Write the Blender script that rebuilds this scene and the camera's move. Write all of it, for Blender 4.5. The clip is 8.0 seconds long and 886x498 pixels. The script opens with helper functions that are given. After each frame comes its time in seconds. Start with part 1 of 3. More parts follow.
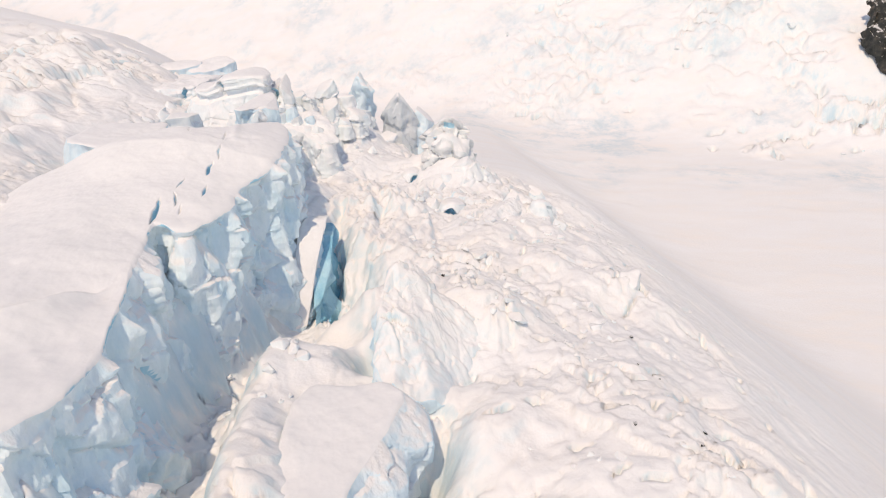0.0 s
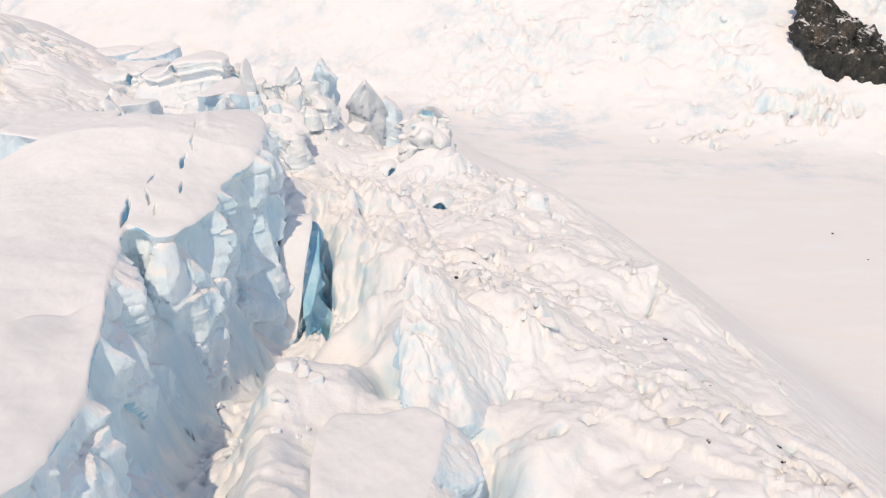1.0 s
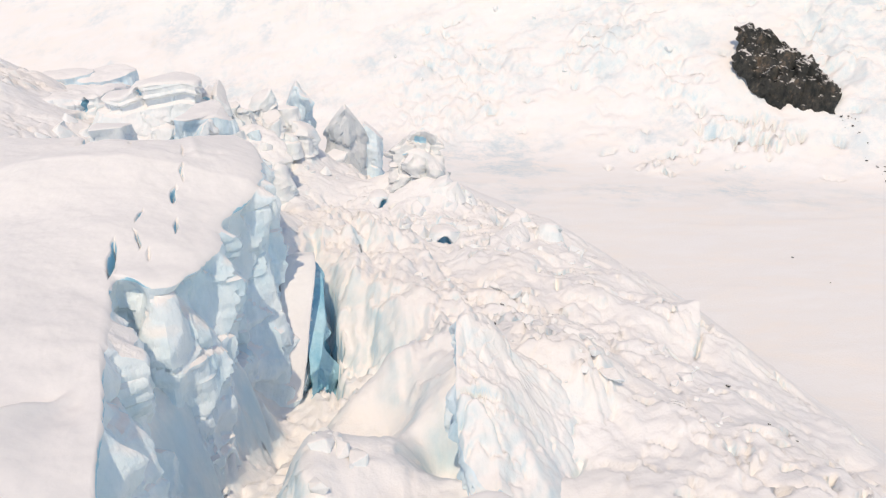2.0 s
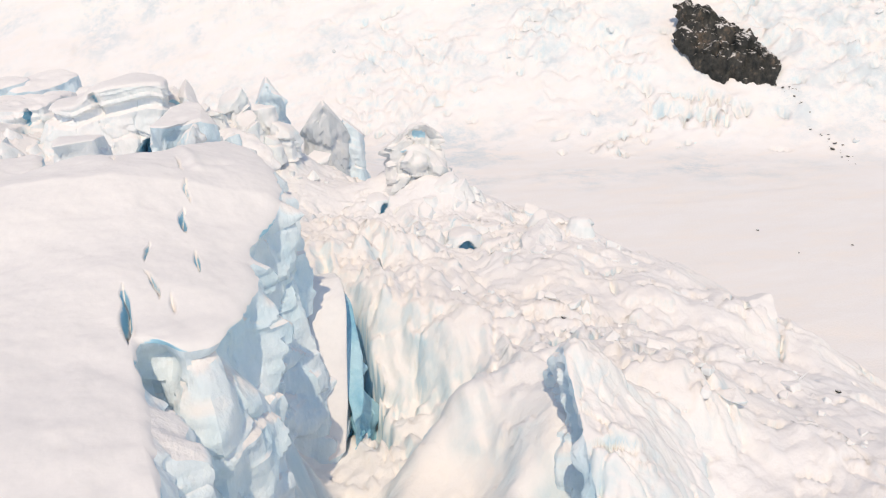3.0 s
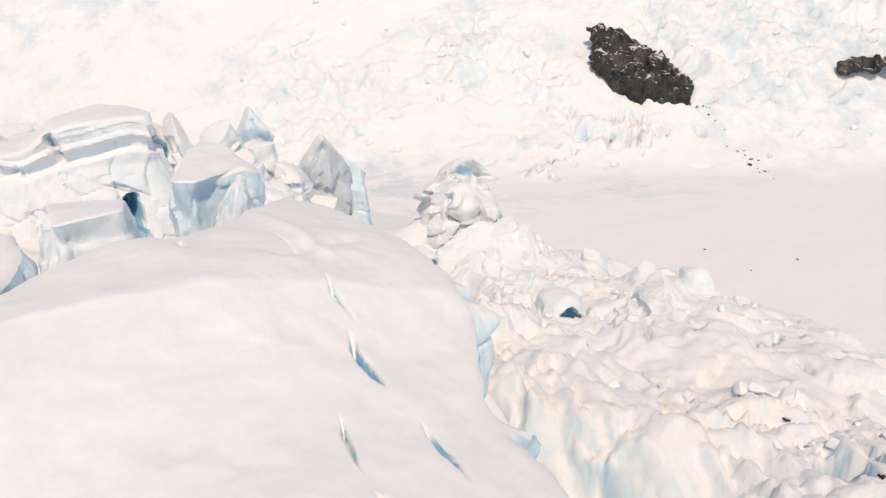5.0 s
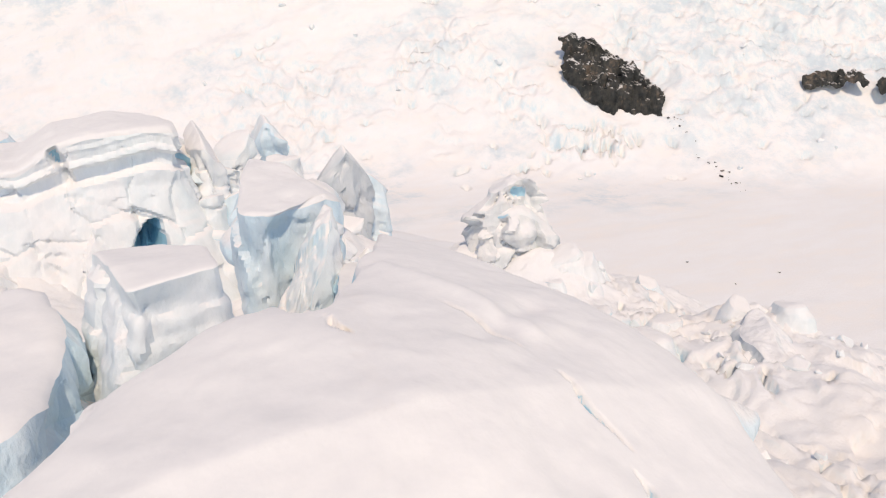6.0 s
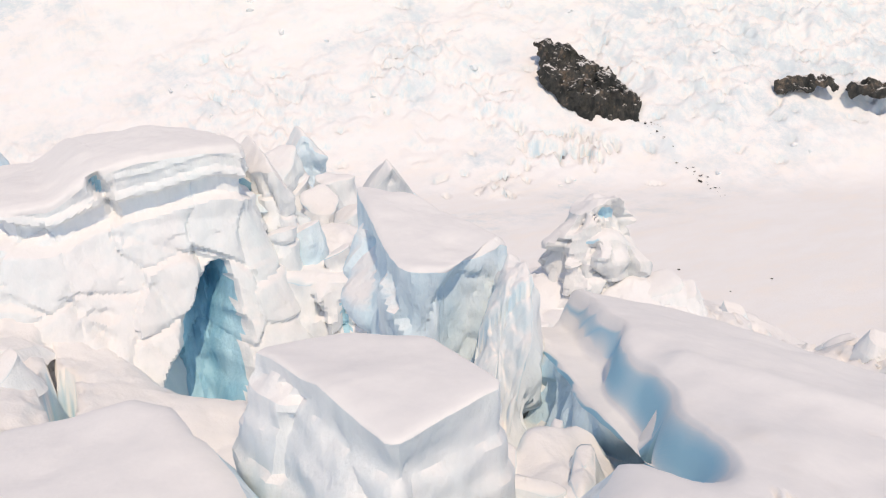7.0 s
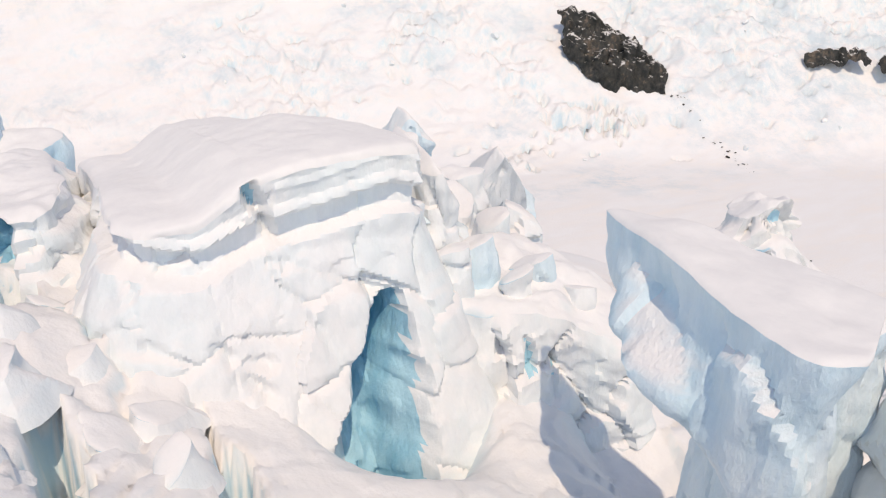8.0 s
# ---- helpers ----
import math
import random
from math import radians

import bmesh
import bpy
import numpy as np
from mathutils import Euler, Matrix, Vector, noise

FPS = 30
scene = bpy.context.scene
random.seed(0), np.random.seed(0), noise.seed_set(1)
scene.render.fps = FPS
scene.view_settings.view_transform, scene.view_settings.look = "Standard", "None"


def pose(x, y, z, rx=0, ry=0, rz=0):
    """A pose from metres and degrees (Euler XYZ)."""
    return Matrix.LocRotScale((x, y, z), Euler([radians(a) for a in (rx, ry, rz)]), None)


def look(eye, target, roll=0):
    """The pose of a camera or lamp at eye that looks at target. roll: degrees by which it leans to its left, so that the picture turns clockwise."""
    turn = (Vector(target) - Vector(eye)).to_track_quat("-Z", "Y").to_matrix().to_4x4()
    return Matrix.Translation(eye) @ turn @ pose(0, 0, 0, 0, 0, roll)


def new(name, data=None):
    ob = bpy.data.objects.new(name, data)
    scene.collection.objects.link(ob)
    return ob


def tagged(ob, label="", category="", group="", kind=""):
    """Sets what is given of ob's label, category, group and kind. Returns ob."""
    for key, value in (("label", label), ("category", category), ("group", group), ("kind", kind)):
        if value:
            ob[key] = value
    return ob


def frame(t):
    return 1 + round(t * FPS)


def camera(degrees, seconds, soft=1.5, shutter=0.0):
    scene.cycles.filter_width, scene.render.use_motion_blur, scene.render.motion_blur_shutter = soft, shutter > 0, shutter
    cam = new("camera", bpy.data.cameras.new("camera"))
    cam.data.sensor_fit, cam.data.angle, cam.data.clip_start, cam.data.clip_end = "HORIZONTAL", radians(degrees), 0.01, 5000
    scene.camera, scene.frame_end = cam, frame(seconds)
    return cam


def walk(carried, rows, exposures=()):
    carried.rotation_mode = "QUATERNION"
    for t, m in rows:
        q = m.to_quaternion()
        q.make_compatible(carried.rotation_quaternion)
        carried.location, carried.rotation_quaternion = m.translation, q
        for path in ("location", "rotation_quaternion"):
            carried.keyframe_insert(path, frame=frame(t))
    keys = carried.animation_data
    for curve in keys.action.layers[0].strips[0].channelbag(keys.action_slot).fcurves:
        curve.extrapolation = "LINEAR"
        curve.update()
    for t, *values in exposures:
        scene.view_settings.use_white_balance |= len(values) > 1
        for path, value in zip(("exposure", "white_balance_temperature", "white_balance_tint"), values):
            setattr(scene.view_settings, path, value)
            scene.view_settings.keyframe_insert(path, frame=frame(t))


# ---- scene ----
cam = camera(64.6, 8.0, 1.2)
PATH = [
    (0, (-0.801, -1.329, 59.025), (-0.795, 0.505, 58.229), -0.1),
    (0.5, (-6.415, 3.921, 57.015), (-6.289, 5.751, 56.218), 0.8),
    (1, (-12.465, 11.038, 54.345), (-12.262, 12.857, 53.54), 0.9),
    (1.5, (-17.39, 17.556, 52.187), (-17.102, 19.382, 51.423), 1.9),
    (1.7, (-19.411, 20.543, 51.417), (-19.095, 22.372, 50.671), 2.0),
    (2.8, (-30.257, 38.835, 47.684), (-29.747, 40.636, 46.98), -0.7),
    (3, (-32.123, 42.394, 47.032), (-31.596, 44.176, 46.291), -0.8),
    (3.5, (-36.045, 50.161, 45.891), (-35.452, 51.907, 45.116), 0.7),
    (4, (-40.331, 59.401, 44.863), (-39.615, 61.102, 44.092), -0.3),
    (4.5, (-43.739, 67.286, 44.254), (-42.969, 68.993, 43.551), -1.5),
    (4.7, (-45.243, 71.019, 43.958), (-44.457, 72.726, 43.274), -1.3),
    (5.8, (-51.912, 89.639, 42.237), (-51.041, 91.313, 41.574), 0.5),
    (6, (-53.334, 93.758, 42.143), (-52.415, 95.408, 41.484), 0.5),
    (6.5, (-56.034, 102.489, 41.253), (-55.04, 104.101, 40.608), -0.1),
    (7, (-59.108, 112.208, 40.719), (-58.093, 113.807, 40.077), 0.6),
    (7.5, (-61.76, 120.161, 40.332), (-60.756, 121.753, 39.657), 0.2),
    (8, (-64.985, 130.288, 40.344), (-63.987, 131.862, 39.619), 1.4),
]
walk(cam, [(t, look(eye, target, roll)) for t, eye, target, roll in PATH], [(0, 0.40, 8850, 15), (1.5, 0.41, 8700, 13), (4.5, 0.40, 8750, 13), (6.2, 0.38, 8800, 15), (8, 0.37, 8500, 14)])

# ---------------------------------------------------------------- light
AZ, ELEV = math.atan2(-0.37, -0.93), radians(57)
world = bpy.data.worlds.new("world")
scene.world = world
world.use_nodes = True
wn = world.node_tree
sky = wn.nodes.new("ShaderNodeTexSky")
sky.sky_type, sky.sun_disc = "NISHITA", False
sky.sun_elevation, sky.sun_rotation, sky.altitude = ELEV, AZ, 2000
wn.links.new(sky.outputs[0], wn.nodes["Background"].inputs[0])
wn.nodes["Background"].inputs[1].default_value = 0.15
sun_data = bpy.data.lights.new("sun", "SUN")
sun_data.energy, sun_data.angle, sun_data.color = 1.62, radians(0.6), (1.0, 0.93, 0.86)
sun = new("sun", sun_data)
sun.matrix_world = look((-300, -250, 400), (-300 - 100 * math.sin(AZ) * math.cos(ELEV), -250 - 100 * math.cos(AZ) * math.cos(ELEV), 400 - 100 * math.sin(ELEV)))


# ---------------------------------------------------------------- noise
def lattice(i, j, k, seed):
    h = (i.astype(np.int64) * 374761393 + j.astype(np.int64) * 668265263 + k.astype(np.int64) * 2147483647 + seed * 1274126177) & 0x7FFFFFFF
    h = ((h ^ (h >> 13)) * 1274126177) & 0x7FFFFFFF
    h = ((h ^ (h >> 16)) * 668265263) & 0x7FFFFFFF
    return ((h ^ (h >> 15)) & 0xFFFFF) / float(0xFFFFF)


def vnoise(x, y, z, seed=0):
    """Smooth value noise, -1 to 1."""
    i, j, k = np.floor(x), np.floor(y), np.floor(z)
    u, v, w = x - i, y - j, z - k
    u, v, w = (q * q * q * (q * (q * 6 - 15) + 10) for q in (u, v, w))
    total = 0
    for a in (0, 1):
        for b in (0, 1):
            for c in (0, 1):
                total = total + lattice(i + a, j + b, k + c, seed) * (u if a else 1 - u) * (v if b else 1 - v) * (w if c else 1 - w)
    return total * 2 - 1


def fbm(x, y, z, octaves=4, seed=0, gain=0.5):
    total, amp, size = 0, 1.0, 1.0
    for o in range(octaves):
        total = total + amp * vnoise(x * size + 17.3 * o, y * size - 9.1 * o, z * size + 5.7 * o, seed + o)
        amp, size = amp * gain, size * 2.03
    return total


def ridged(x, y, z, octaves=3, seed=0):
    total, amp, size = 0, 1.0, 1.0
    for o in range(octaves):
        total = total + amp * (1 - 2 * np.abs(vnoise(x * size + 3.1 * o, y * size, z * size, seed + o)))
        amp, size = amp * 0.5, size * 2.1
    return total


def cells(x, y, seed=0):
    """Broken blocks: for each place the distance to the nearest crack, and a height of its block, tilted."""
    i0, j0 = np.floor(x), np.floor(y)
    f1, f2 = np.full(x.shape, 9.0), np.full(x.shape, 9.0)
    top = np.zeros(x.shape)
    for a in (-1, 0, 1):
        for b in (-1, 0, 1):
            i, j = i0 + a, j0 + b
            zero = np.zeros_like(i)
            px, py = i + lattice(i, j, zero, seed), j + lattice(i, j, zero + 1, seed)
            d = np.hypot(x - px, y - py)
            h = lattice(i, j, zero + 2, seed) * 2 - 1 + (x - px) * (lattice(i, j, zero + 3, seed) * 2 - 1) * 1.6 + (y - py) * (lattice(i, j, zero + 4, seed) * 2 - 1) * 1.6
            near = d < f1
            f2 = np.where(near, f1, np.minimum(f2, d))
            top = np.where(near, h, top)
            f1 = np.where(near, d, f1)
    return f2 - f1, top


def step(a, b, x):
    t = np.clip((x - a) / (b - a), 0, 1)
    return t * t * (3 - 2 * t)


def softmax2(a, b, k):
    return np.maximum(a, b) + k * np.log1p(np.exp(-np.abs(a - b) / k))


def along(x, y, line):
    """Distance from a polyline."""
    best = np.full(x.shape, 1e9)
    for (ax, ay), (bx, by) in zip(line, line[1:]):
        dx, dy = bx - ax, by - ay
        t = np.clip(((x - ax) * dx + (y - ay) * dy) / (dx * dx + dy * dy), 0, 1)
        best = np.minimum(best, np.hypot(x - ax - t * dx, y - ay - t * dy))
    return best


# ---------------------------------------------------------------- materials
def material(name):
    m = bpy.data.materials.new(name)
    m.use_nodes = True
    return m, m.node_tree.nodes, m.node_tree.links, m.node_tree.nodes["Principled BSDF"]


def tex_noise(nodes, links, size, detail=6, rough=0.55, stretch=None):
    coord = nodes.new("ShaderNodeNewGeometry")
    tex = nodes.new("ShaderNodeTexNoise")
    tex.inputs["Scale"].default_value = size
    tex.inputs["Detail"].default_value = detail
    tex.inputs["Roughness"].default_value = rough
    source = coord.outputs["Position"]
    if stretch:
        mul = nodes.new("ShaderNodeVectorMath")
        mul.operation = "MULTIPLY"
        mul.inputs[1].default_value = stretch
        links.new(source, mul.inputs[0])
        source = mul.outputs[0]
    links.new(source, tex.inputs["Vector"])
    return tex.outputs["Fac"]


def ramp(nodes, links, source, stops):
    r = nodes.new("ShaderNodeValToRGB")
    r.color_ramp.elements[0].position, r.color_ramp.elements[0].color = stops[0][0], (*stops[0][1], 1)
    r.color_ramp.elements[1].position, r.color_ramp.elements[1].color = stops[-1][0], (*stops[-1][1], 1)
    for p, c in stops[1:-1]:
        r.color_ramp.elements.new(p).color = (*c, 1)
    links.new(source, r.inputs[0])
    return r.outputs[0]


def blend(nodes, links, fac, a, b, mode="MIX"):
    n = nodes.new("ShaderNodeMix")
    n.data_type, n.blend_type = "RGBA", mode
    for socket, v in ((n.inputs[0], fac), (n.inputs[6], a), (n.inputs[7], b)):
        if isinstance(v, (int, float)):
            socket.default_value = v
        elif isinstance(v, tuple):
            socket.default_value = (*v, 1)
        else:
            links.new(v, socket)
    return n.outputs[2]


def bump(nodes, links, bsdf, pairs):
    last = None
    for height, strength, distance in pairs:
        b = nodes.new("ShaderNodeBump")
        b.inputs["Strength"].default_value = strength
        b.inputs["Distance"].default_value = distance
        links.new(height, b.inputs["Height"])
        if last:
            links.new(last, b.inputs["Normal"])
        last = b.outputs[0]
    links.new(last, bsdf.inputs["Normal"])


def steepness(nodes, links, low, high):
    """1 on steep broken faces, 0 on level snow."""
    g = nodes.new("ShaderNodeNewGeometry")
    s = nodes.new("ShaderNodeSeparateXYZ")
    links.new(g.outputs["Normal"], s.inputs[0])
    m = nodes.new("ShaderNodeMapRange")
    m.inputs[1].default_value, m.inputs[2].default_value = high, low
    links.new(s.outputs[2], m.inputs[0])
    return m.outputs[0]


def snow_material(name, tint=(0.86, 0.85, 0.845), dirt=0.0, ice=None):
    m, n, l, b = material(name)
    wide = ramp(n, l, tex_noise(n, l, 0.05, 4), [(0.3, tuple(c * 0.965 for c in tint)), (0.7, tint)])
    fine = ramp(n, l, tex_noise(n, l, 1.3, 8, 0.65), [(0.25, (0.95, 0.955, 0.96)), (0.6, (1, 1, 1))])
    colour = blend(n, l, 1.0, wide, fine, "MULTIPLY")
    if dirt:
        spots = ramp(n, l, tex_noise(n, l, 0.22, 7, 0.7), [(0.52, (1, 1, 1)), (0.75, (0.93, 0.89, 0.85))])
        colour = blend(n, l, dirt, colour, spots, "MULTIPLY")
    if ice:
        colour = blend(n, l, steepness(n, l, 0.25, 0.42), colour, ice)
    l.new(colour, b.inputs["Base Color"])
    b.inputs["Roughness"].default_value = 0.75
    b.inputs["Specular IOR Level"].default_value = 0.2
    bump(n, l, b, [(tex_noise(n, l, 0.3, 4), 0.22, 0.6), (tex_noise(n, l, 6, 6), 0.12, 0.06)])
    return m


def ice_material(name, pale=(0.80, 0.895, 0.935), blue=(0.45, 0.72, 0.85), amount=0.7, flat_snow=True, bare=(0.45, 0.75), grain=0.3, relief=0.6, deep=None):
    """Compact glacier ice: paler and bluer patches, streaks, and snow lying where it is level."""
    m, n, l, b = material(name)
    patch = ramp(n, l, tex_noise(n, l, 0.16, 6, 0.6, (1, 1, 0.5)), [(0.42, (0, 0, 0)), (0.72, (amount, amount, amount))])
    streak = ramp(n, l, tex_noise(n, l, 0.9, 7, 0.65, (1, 1, 0.22)), [(0.3, (0.9, 0.92, 0.93)), (0.62, (1, 1, 1))])
    colour = blend(n, l, patch, pale, blue)
    colour = blend(n, l, 1.0, colour, streak, "MULTIPLY")
    if flat_snow:
        drift = ramp(n, l, tex_noise(n, l, 0.06, 6, 0.65, (0.35, 1, 1)), [(0.33, (0.87, 0.835, 0.805)), (0.47, (0.85, 0.835, 0.825)), (0.62, (0.86, 0.855, 0.855))])
        colour = blend(n, l, steepness(n, l, *bare), drift, colour)
    if deep:
        old = ramp(n, l, tex_noise(n, l, 0.03, 11, 0.75), [(0.46, (0, 0, 0)), (0.6, (0.95, 0.95, 0.95))])
        place, axes, far = n.new("ShaderNodeNewGeometry"), n.new("ShaderNodeSeparateXYZ"), n.new("ShaderNodeMapRange")
        l.new(place.outputs["Position"], axes.inputs[0])
        l.new(axes.outputs[1], far.inputs[0])
        far.inputs[1].default_value, far.inputs[2].default_value = 400, 480
        old = blend(n, l, 1.0, old, far.outputs[0], "MULTIPLY")
        # bare ice shows in fields, most of all in the upper icefall to the east
        field = ramp(n, l, tex_noise(n, l, 0.011, 5, 0.6), [(0.47, (0.05, 0.05, 0.05)), (0.62, (1, 1, 1))])
        east = n.new("ShaderNodeMapRange")
        l.new(axes.outputs[0], east.inputs[0])
        east.inputs[1].default_value, east.inputs[2].default_value, east.inputs[3].default_value, east.inputs[4].default_value = 360, 500, 0.0, 1.0
        field = blend(n, l, 1.0, field, east.outputs[0], "SCREEN")
        old = blend(n, l, 1.0, old, field, "MULTIPLY")
        colour = blend(n, l, old, colour, (0.60, 0.69, 0.735))
        colour = blend(n, l, steepness(n, l, 0.06, 0.40), colour, deep)
    l.new(colour, b.inputs["Base Color"])
    b.inputs["Roughness"].default_value = 0.6
    b.inputs["Specular IOR Level"].default_value = 0.2
    bump(n, l, b, [(tex_noise(n, l, 0.7, 6, 0.55, (1, 1, 0.5)), relief, 0.8), (tex_noise(n, l, 4, 7, 0.6), grain, 0.08)])
    return m


SNOW = snow_material("snow")
CRACKED_SNOW = snow_material("cracked_snow", ice=(0.33, 0.62, 0.76))
GLACIER = ice_material("broken_glacier", (0.845, 0.848, 0.84), (0.50, 0.73, 0.82), 0.7, bare=(0.50, 0.82), grain=0.14, relief=0.3, deep=(0.42, 0.66, 0.78))
WHITE_ICE = ice_material("white_ice", (0.87, 0.88, 0.88), (0.68, 0.84, 0.88), 0.5, relief=0.35)
ICE = ice_material("serac_ice")
BLUE_ICE = ice_material("blue_ice", (0.45, 0.73, 0.84), (0.10, 0.42, 0.60), 1.0, False)


# ---------------------------------------------------------------- mesh helpers
def mesh_object(name, co, quads, mat, parent=None, label="", smooth=True):
    me = bpy.data.meshes.new(name)
    co, quads = np.asarray(co, np.float32), np.asarray(quads, np.int32)
    n = quads.shape[1]
    me.vertices.add(len(co))
    me.vertices.foreach_set("co", co.ravel())
    me.loops.add(quads.size)
    me.loops.foreach_set("vertex_index", quads.ravel())
    me.polygons.add(len(quads))
    me.polygons.foreach_set("loop_start", np.arange(0, quads.size, n, dtype=np.int32))
    me.polygons.foreach_set("loop_total", np.full(len(quads), n, np.int32))
    me.update(calc_edges=True)
    me.polygons.foreach_set("use_smooth", np.full(len(quads), smooth))
    me.materials.append(mat)
    me.validate()
    ob = new(name, me)
    if parent:
        ob.parent = parent
    if label:
        ob["label"] = label
    return ob


def grid_quads(rows, cols, wrap=False):
    r, c = np.meshgrid(np.arange(rows - 1), np.arange(cols if wrap else cols - 1), indexing="ij")
    a, b = r * cols + c, r * cols + (c + 1) % cols
    return np.stack([a, b, b + cols, a + cols], -1).reshape(-1, 4)


def thing(name, label, category, group="", kind="", at=(0, 0, 0)):
    ob = new(name)
    ob.location = at
    ob.empty_display_size = 0.5
    return tagged(ob, label, category, group, kind)


# ---------------------------------------------------------------- the glacier
def bed(x, y):
    """The general lie of the glacier: a slope falling away, a basin, and the mountain flank beyond."""
    u = x + 0.25 * (y - 100)
    near = 6 - 0.25 * np.maximum(u, -90) - 14 * step(30, 110, u)
    near = near - 6 * np.log1p(np.exp(np.clip((y - 235 - 1.1 * np.maximum(0, -75 - x)) / 20, -30, 80)))
    # the mound: level on top, then falling away ever steeper towards the basin
    mound = 6.5 - 6.2 * np.log1p(np.exp(np.clip((x - 33) / 8, -30, 80))) - 3 * np.log1p(np.exp(np.clip((y - 150) / 15, -30, 80)))
    share = step(-14, 4, x)
    near = near * (1 - share) + np.maximum(mound, -150) * share
    near = np.maximum(near, -150)
    v = 0.45 * x + 0.9 * y
    far = -92 + 0.75 * 12 * np.log1p(np.exp(np.clip((v - 607) / 12, -30, 60)))
    far = np.minimum(far, 420 + 0.05 * v)
    return softmax2(near, far, 9)


TRENCH = [(-27, 35), (-31, 60), (-31, 80), (-26, 96), (-20.5, 110), (-18, 122), (-15, 140), (-10, 166)]
# swells and hollows of the surface: x, y, radius, height
SWELLS = [(-15, 94, 9, -8.5), (0.5, 82, 5, -4.5), (29, 104, 6, -5), (32, 155, 12, -4), (33, 206, 14, -5), (6.6, 96, 7, 3), (3, 67, 5, 4), (-4, 93, 13, 6), (12, 140, 14, 3.5), (1, 173, 12, 11), (-9.8, 82.6, 3.6, -6.5), (-30, 192, 17, 11), (-60, 132, 16, -9), (-58, 205, 14, -4),
          (31, 108, 9, 3), (0, 112, 10, 2), (-7, 58, 15, -8), (-2.2, 67, 3.6, -8), (-30, 72, 8, -4), (-90, 190, 40, 8), (-46.5, 164.5, 4.6, -12), (-33, 156, 6, -5), (-19, 89, 8, -5), (-18, 73, 8, -3)]
# small pits and open crevasses: x, y, half length, half width, turn, depth
PITS = [(-20.3, 117, 9, 1.3, 1.57, 5), (2, 142, 1.8, 1.4, 0.3, 5), (-7.5, 165, 2.4, 1.0, 1.2, 3), (31, 76.5, 3.0, 0.9, 0.5, 4), (36, 77, 2.5, 0.9, -0.3, 3),
        (8.5, 96, 0.9, 0.5, 0.1, 1.6), (45, 66, 2.5, 0.9, 1.3, 3), (34, 113, 1.2, 3.0, 0.3, 4), (12, 111, 1.4, 0.9, 0.2, 3), (0, 104, 2.6, 1.6, 0.9, 5),
        (7, 98, 3.4, 2.0, 0.5, 5), (-65.7, 160, 4.2, 1.0, 1.62, 7), (-58.6, 157.4, 3.4, 0.8, 1.5, 6), (-58.8, 162.8, 2.2, 0.28, 1.6, 2.5), (-66.5, 176, 3.0, 1.1, 1.4, 6), (-62.6, 170.6, 1.6, 0.6, 1.5, 3)]


# short open slits all over the mound
rng = random.Random(11)
for _ in range(120):
    PITS.append((rng.uniform(-8, 52), rng.uniform(58, 165), rng.uniform(0.5, 1.9), rng.uniform(0.2, 0.42), rng.gauss(0.5, 0.7), rng.uniform(1.2, 3.0)))


# crevasses of the broken snow in the west
for _ in range(60):
    PITS.append((rng.uniform(-150, -64), rng.uniform(188, 300), rng.uniform(3, 9), rng.uniform(0.8, 1.7), rng.gauss(0.15, 0.5), rng.uniform(4, 8)))


# crevasses of the far icefall
for _ in range(150):
    px, py = rng.uniform(60, 640), rng.uniform(440, 760)
    if 604 < 0.45 * px + 0.9 * py < 800:
        PITS.append((px, py, rng.uniform(3, 10), rng.uniform(1.3, 2.4), rng.gauss(-0.4, 0.6), rng.uniform(4, 9)))
# and two nets of open ones on the snow below the rock
for fx, fy, many in ((330, 548, 20), (360, 532, 14), (253, 529, 8)):
    for _ in range(many):
        PITS.append((rng.gauss(fx, 14), rng.gauss(fy, 9), rng.uniform(2.5, 7), rng.uniform(1.3, 2.0), rng.gauss(1.0, 0.35), rng.uniform(7, 12)))


def ground(x, y):
    z = bed(x, y)
    for sx, sy, r, h in SWELLS:
        z = z + h * np.exp(-((x - sx) ** 2 + (y - sy) ** 2) / (r * r))
    d = along(x, y, TRENCH)
    wide = 5.2 + 3.0 * step(97, 109, y) + 1.0 * vnoise(x / 9, y / 9, 0 * x, 71)
    floor = -3.5 + 4.0 * (1 - step(72, 100, y)) + np.clip((0.27 + 0.094 * np.clip(x + 22, 0, 14)) * (y - 110.5), 0, 10.5)
    z = z - (z - floor) * np.exp(-(d / wide) ** 3) * step(-80, 20, y)
    z = z - (z + 3.5) * np.exp(-(d / 11.5) ** 3) * step(98, 107, y) * (1 - step(106, 114, y))
    return z


# where the far icefall is broken most: x, y, radius
FIELDS = [(118, 680, 60), (354, 538, 20), (318, 556, 20), (253, 529, 15), (305, 615, 35), (265, 668, 50), (156, 678, 40),
          (480, 535, 45), (540, 575, 60), (650, 520, 80), (436, 566, 28), (440, 610, 40)]


def rubble(x, y):
    """Where the ice is broken: the mound and trench close by, and the far icefall."""
    edge = 6 * fbm(x / 25, y / 25, 0 * x, 3, 5)
    near = (1 - step(205, 235, y + 0.1 * x + edge + 0.8 * np.minimum(0, x + 75))) * (1 - step(26, 70, x + 0.2 * (y - 100) + edge))
    v = 0.45 * x + 0.9 * y
    far = 0.45 * step(0.0, 0.6, fbm(x / 60, y / 60, 0 * x + 3, 3, 9)) * step(590, 640, v + 3 * edge)
    for fx, fy, r in FIELDS:
        far = np.maximum(far, np.exp(-(((x - fx) ** 2 + (y - fy) ** 2) / (r * r)) ** 2))
    return near, far


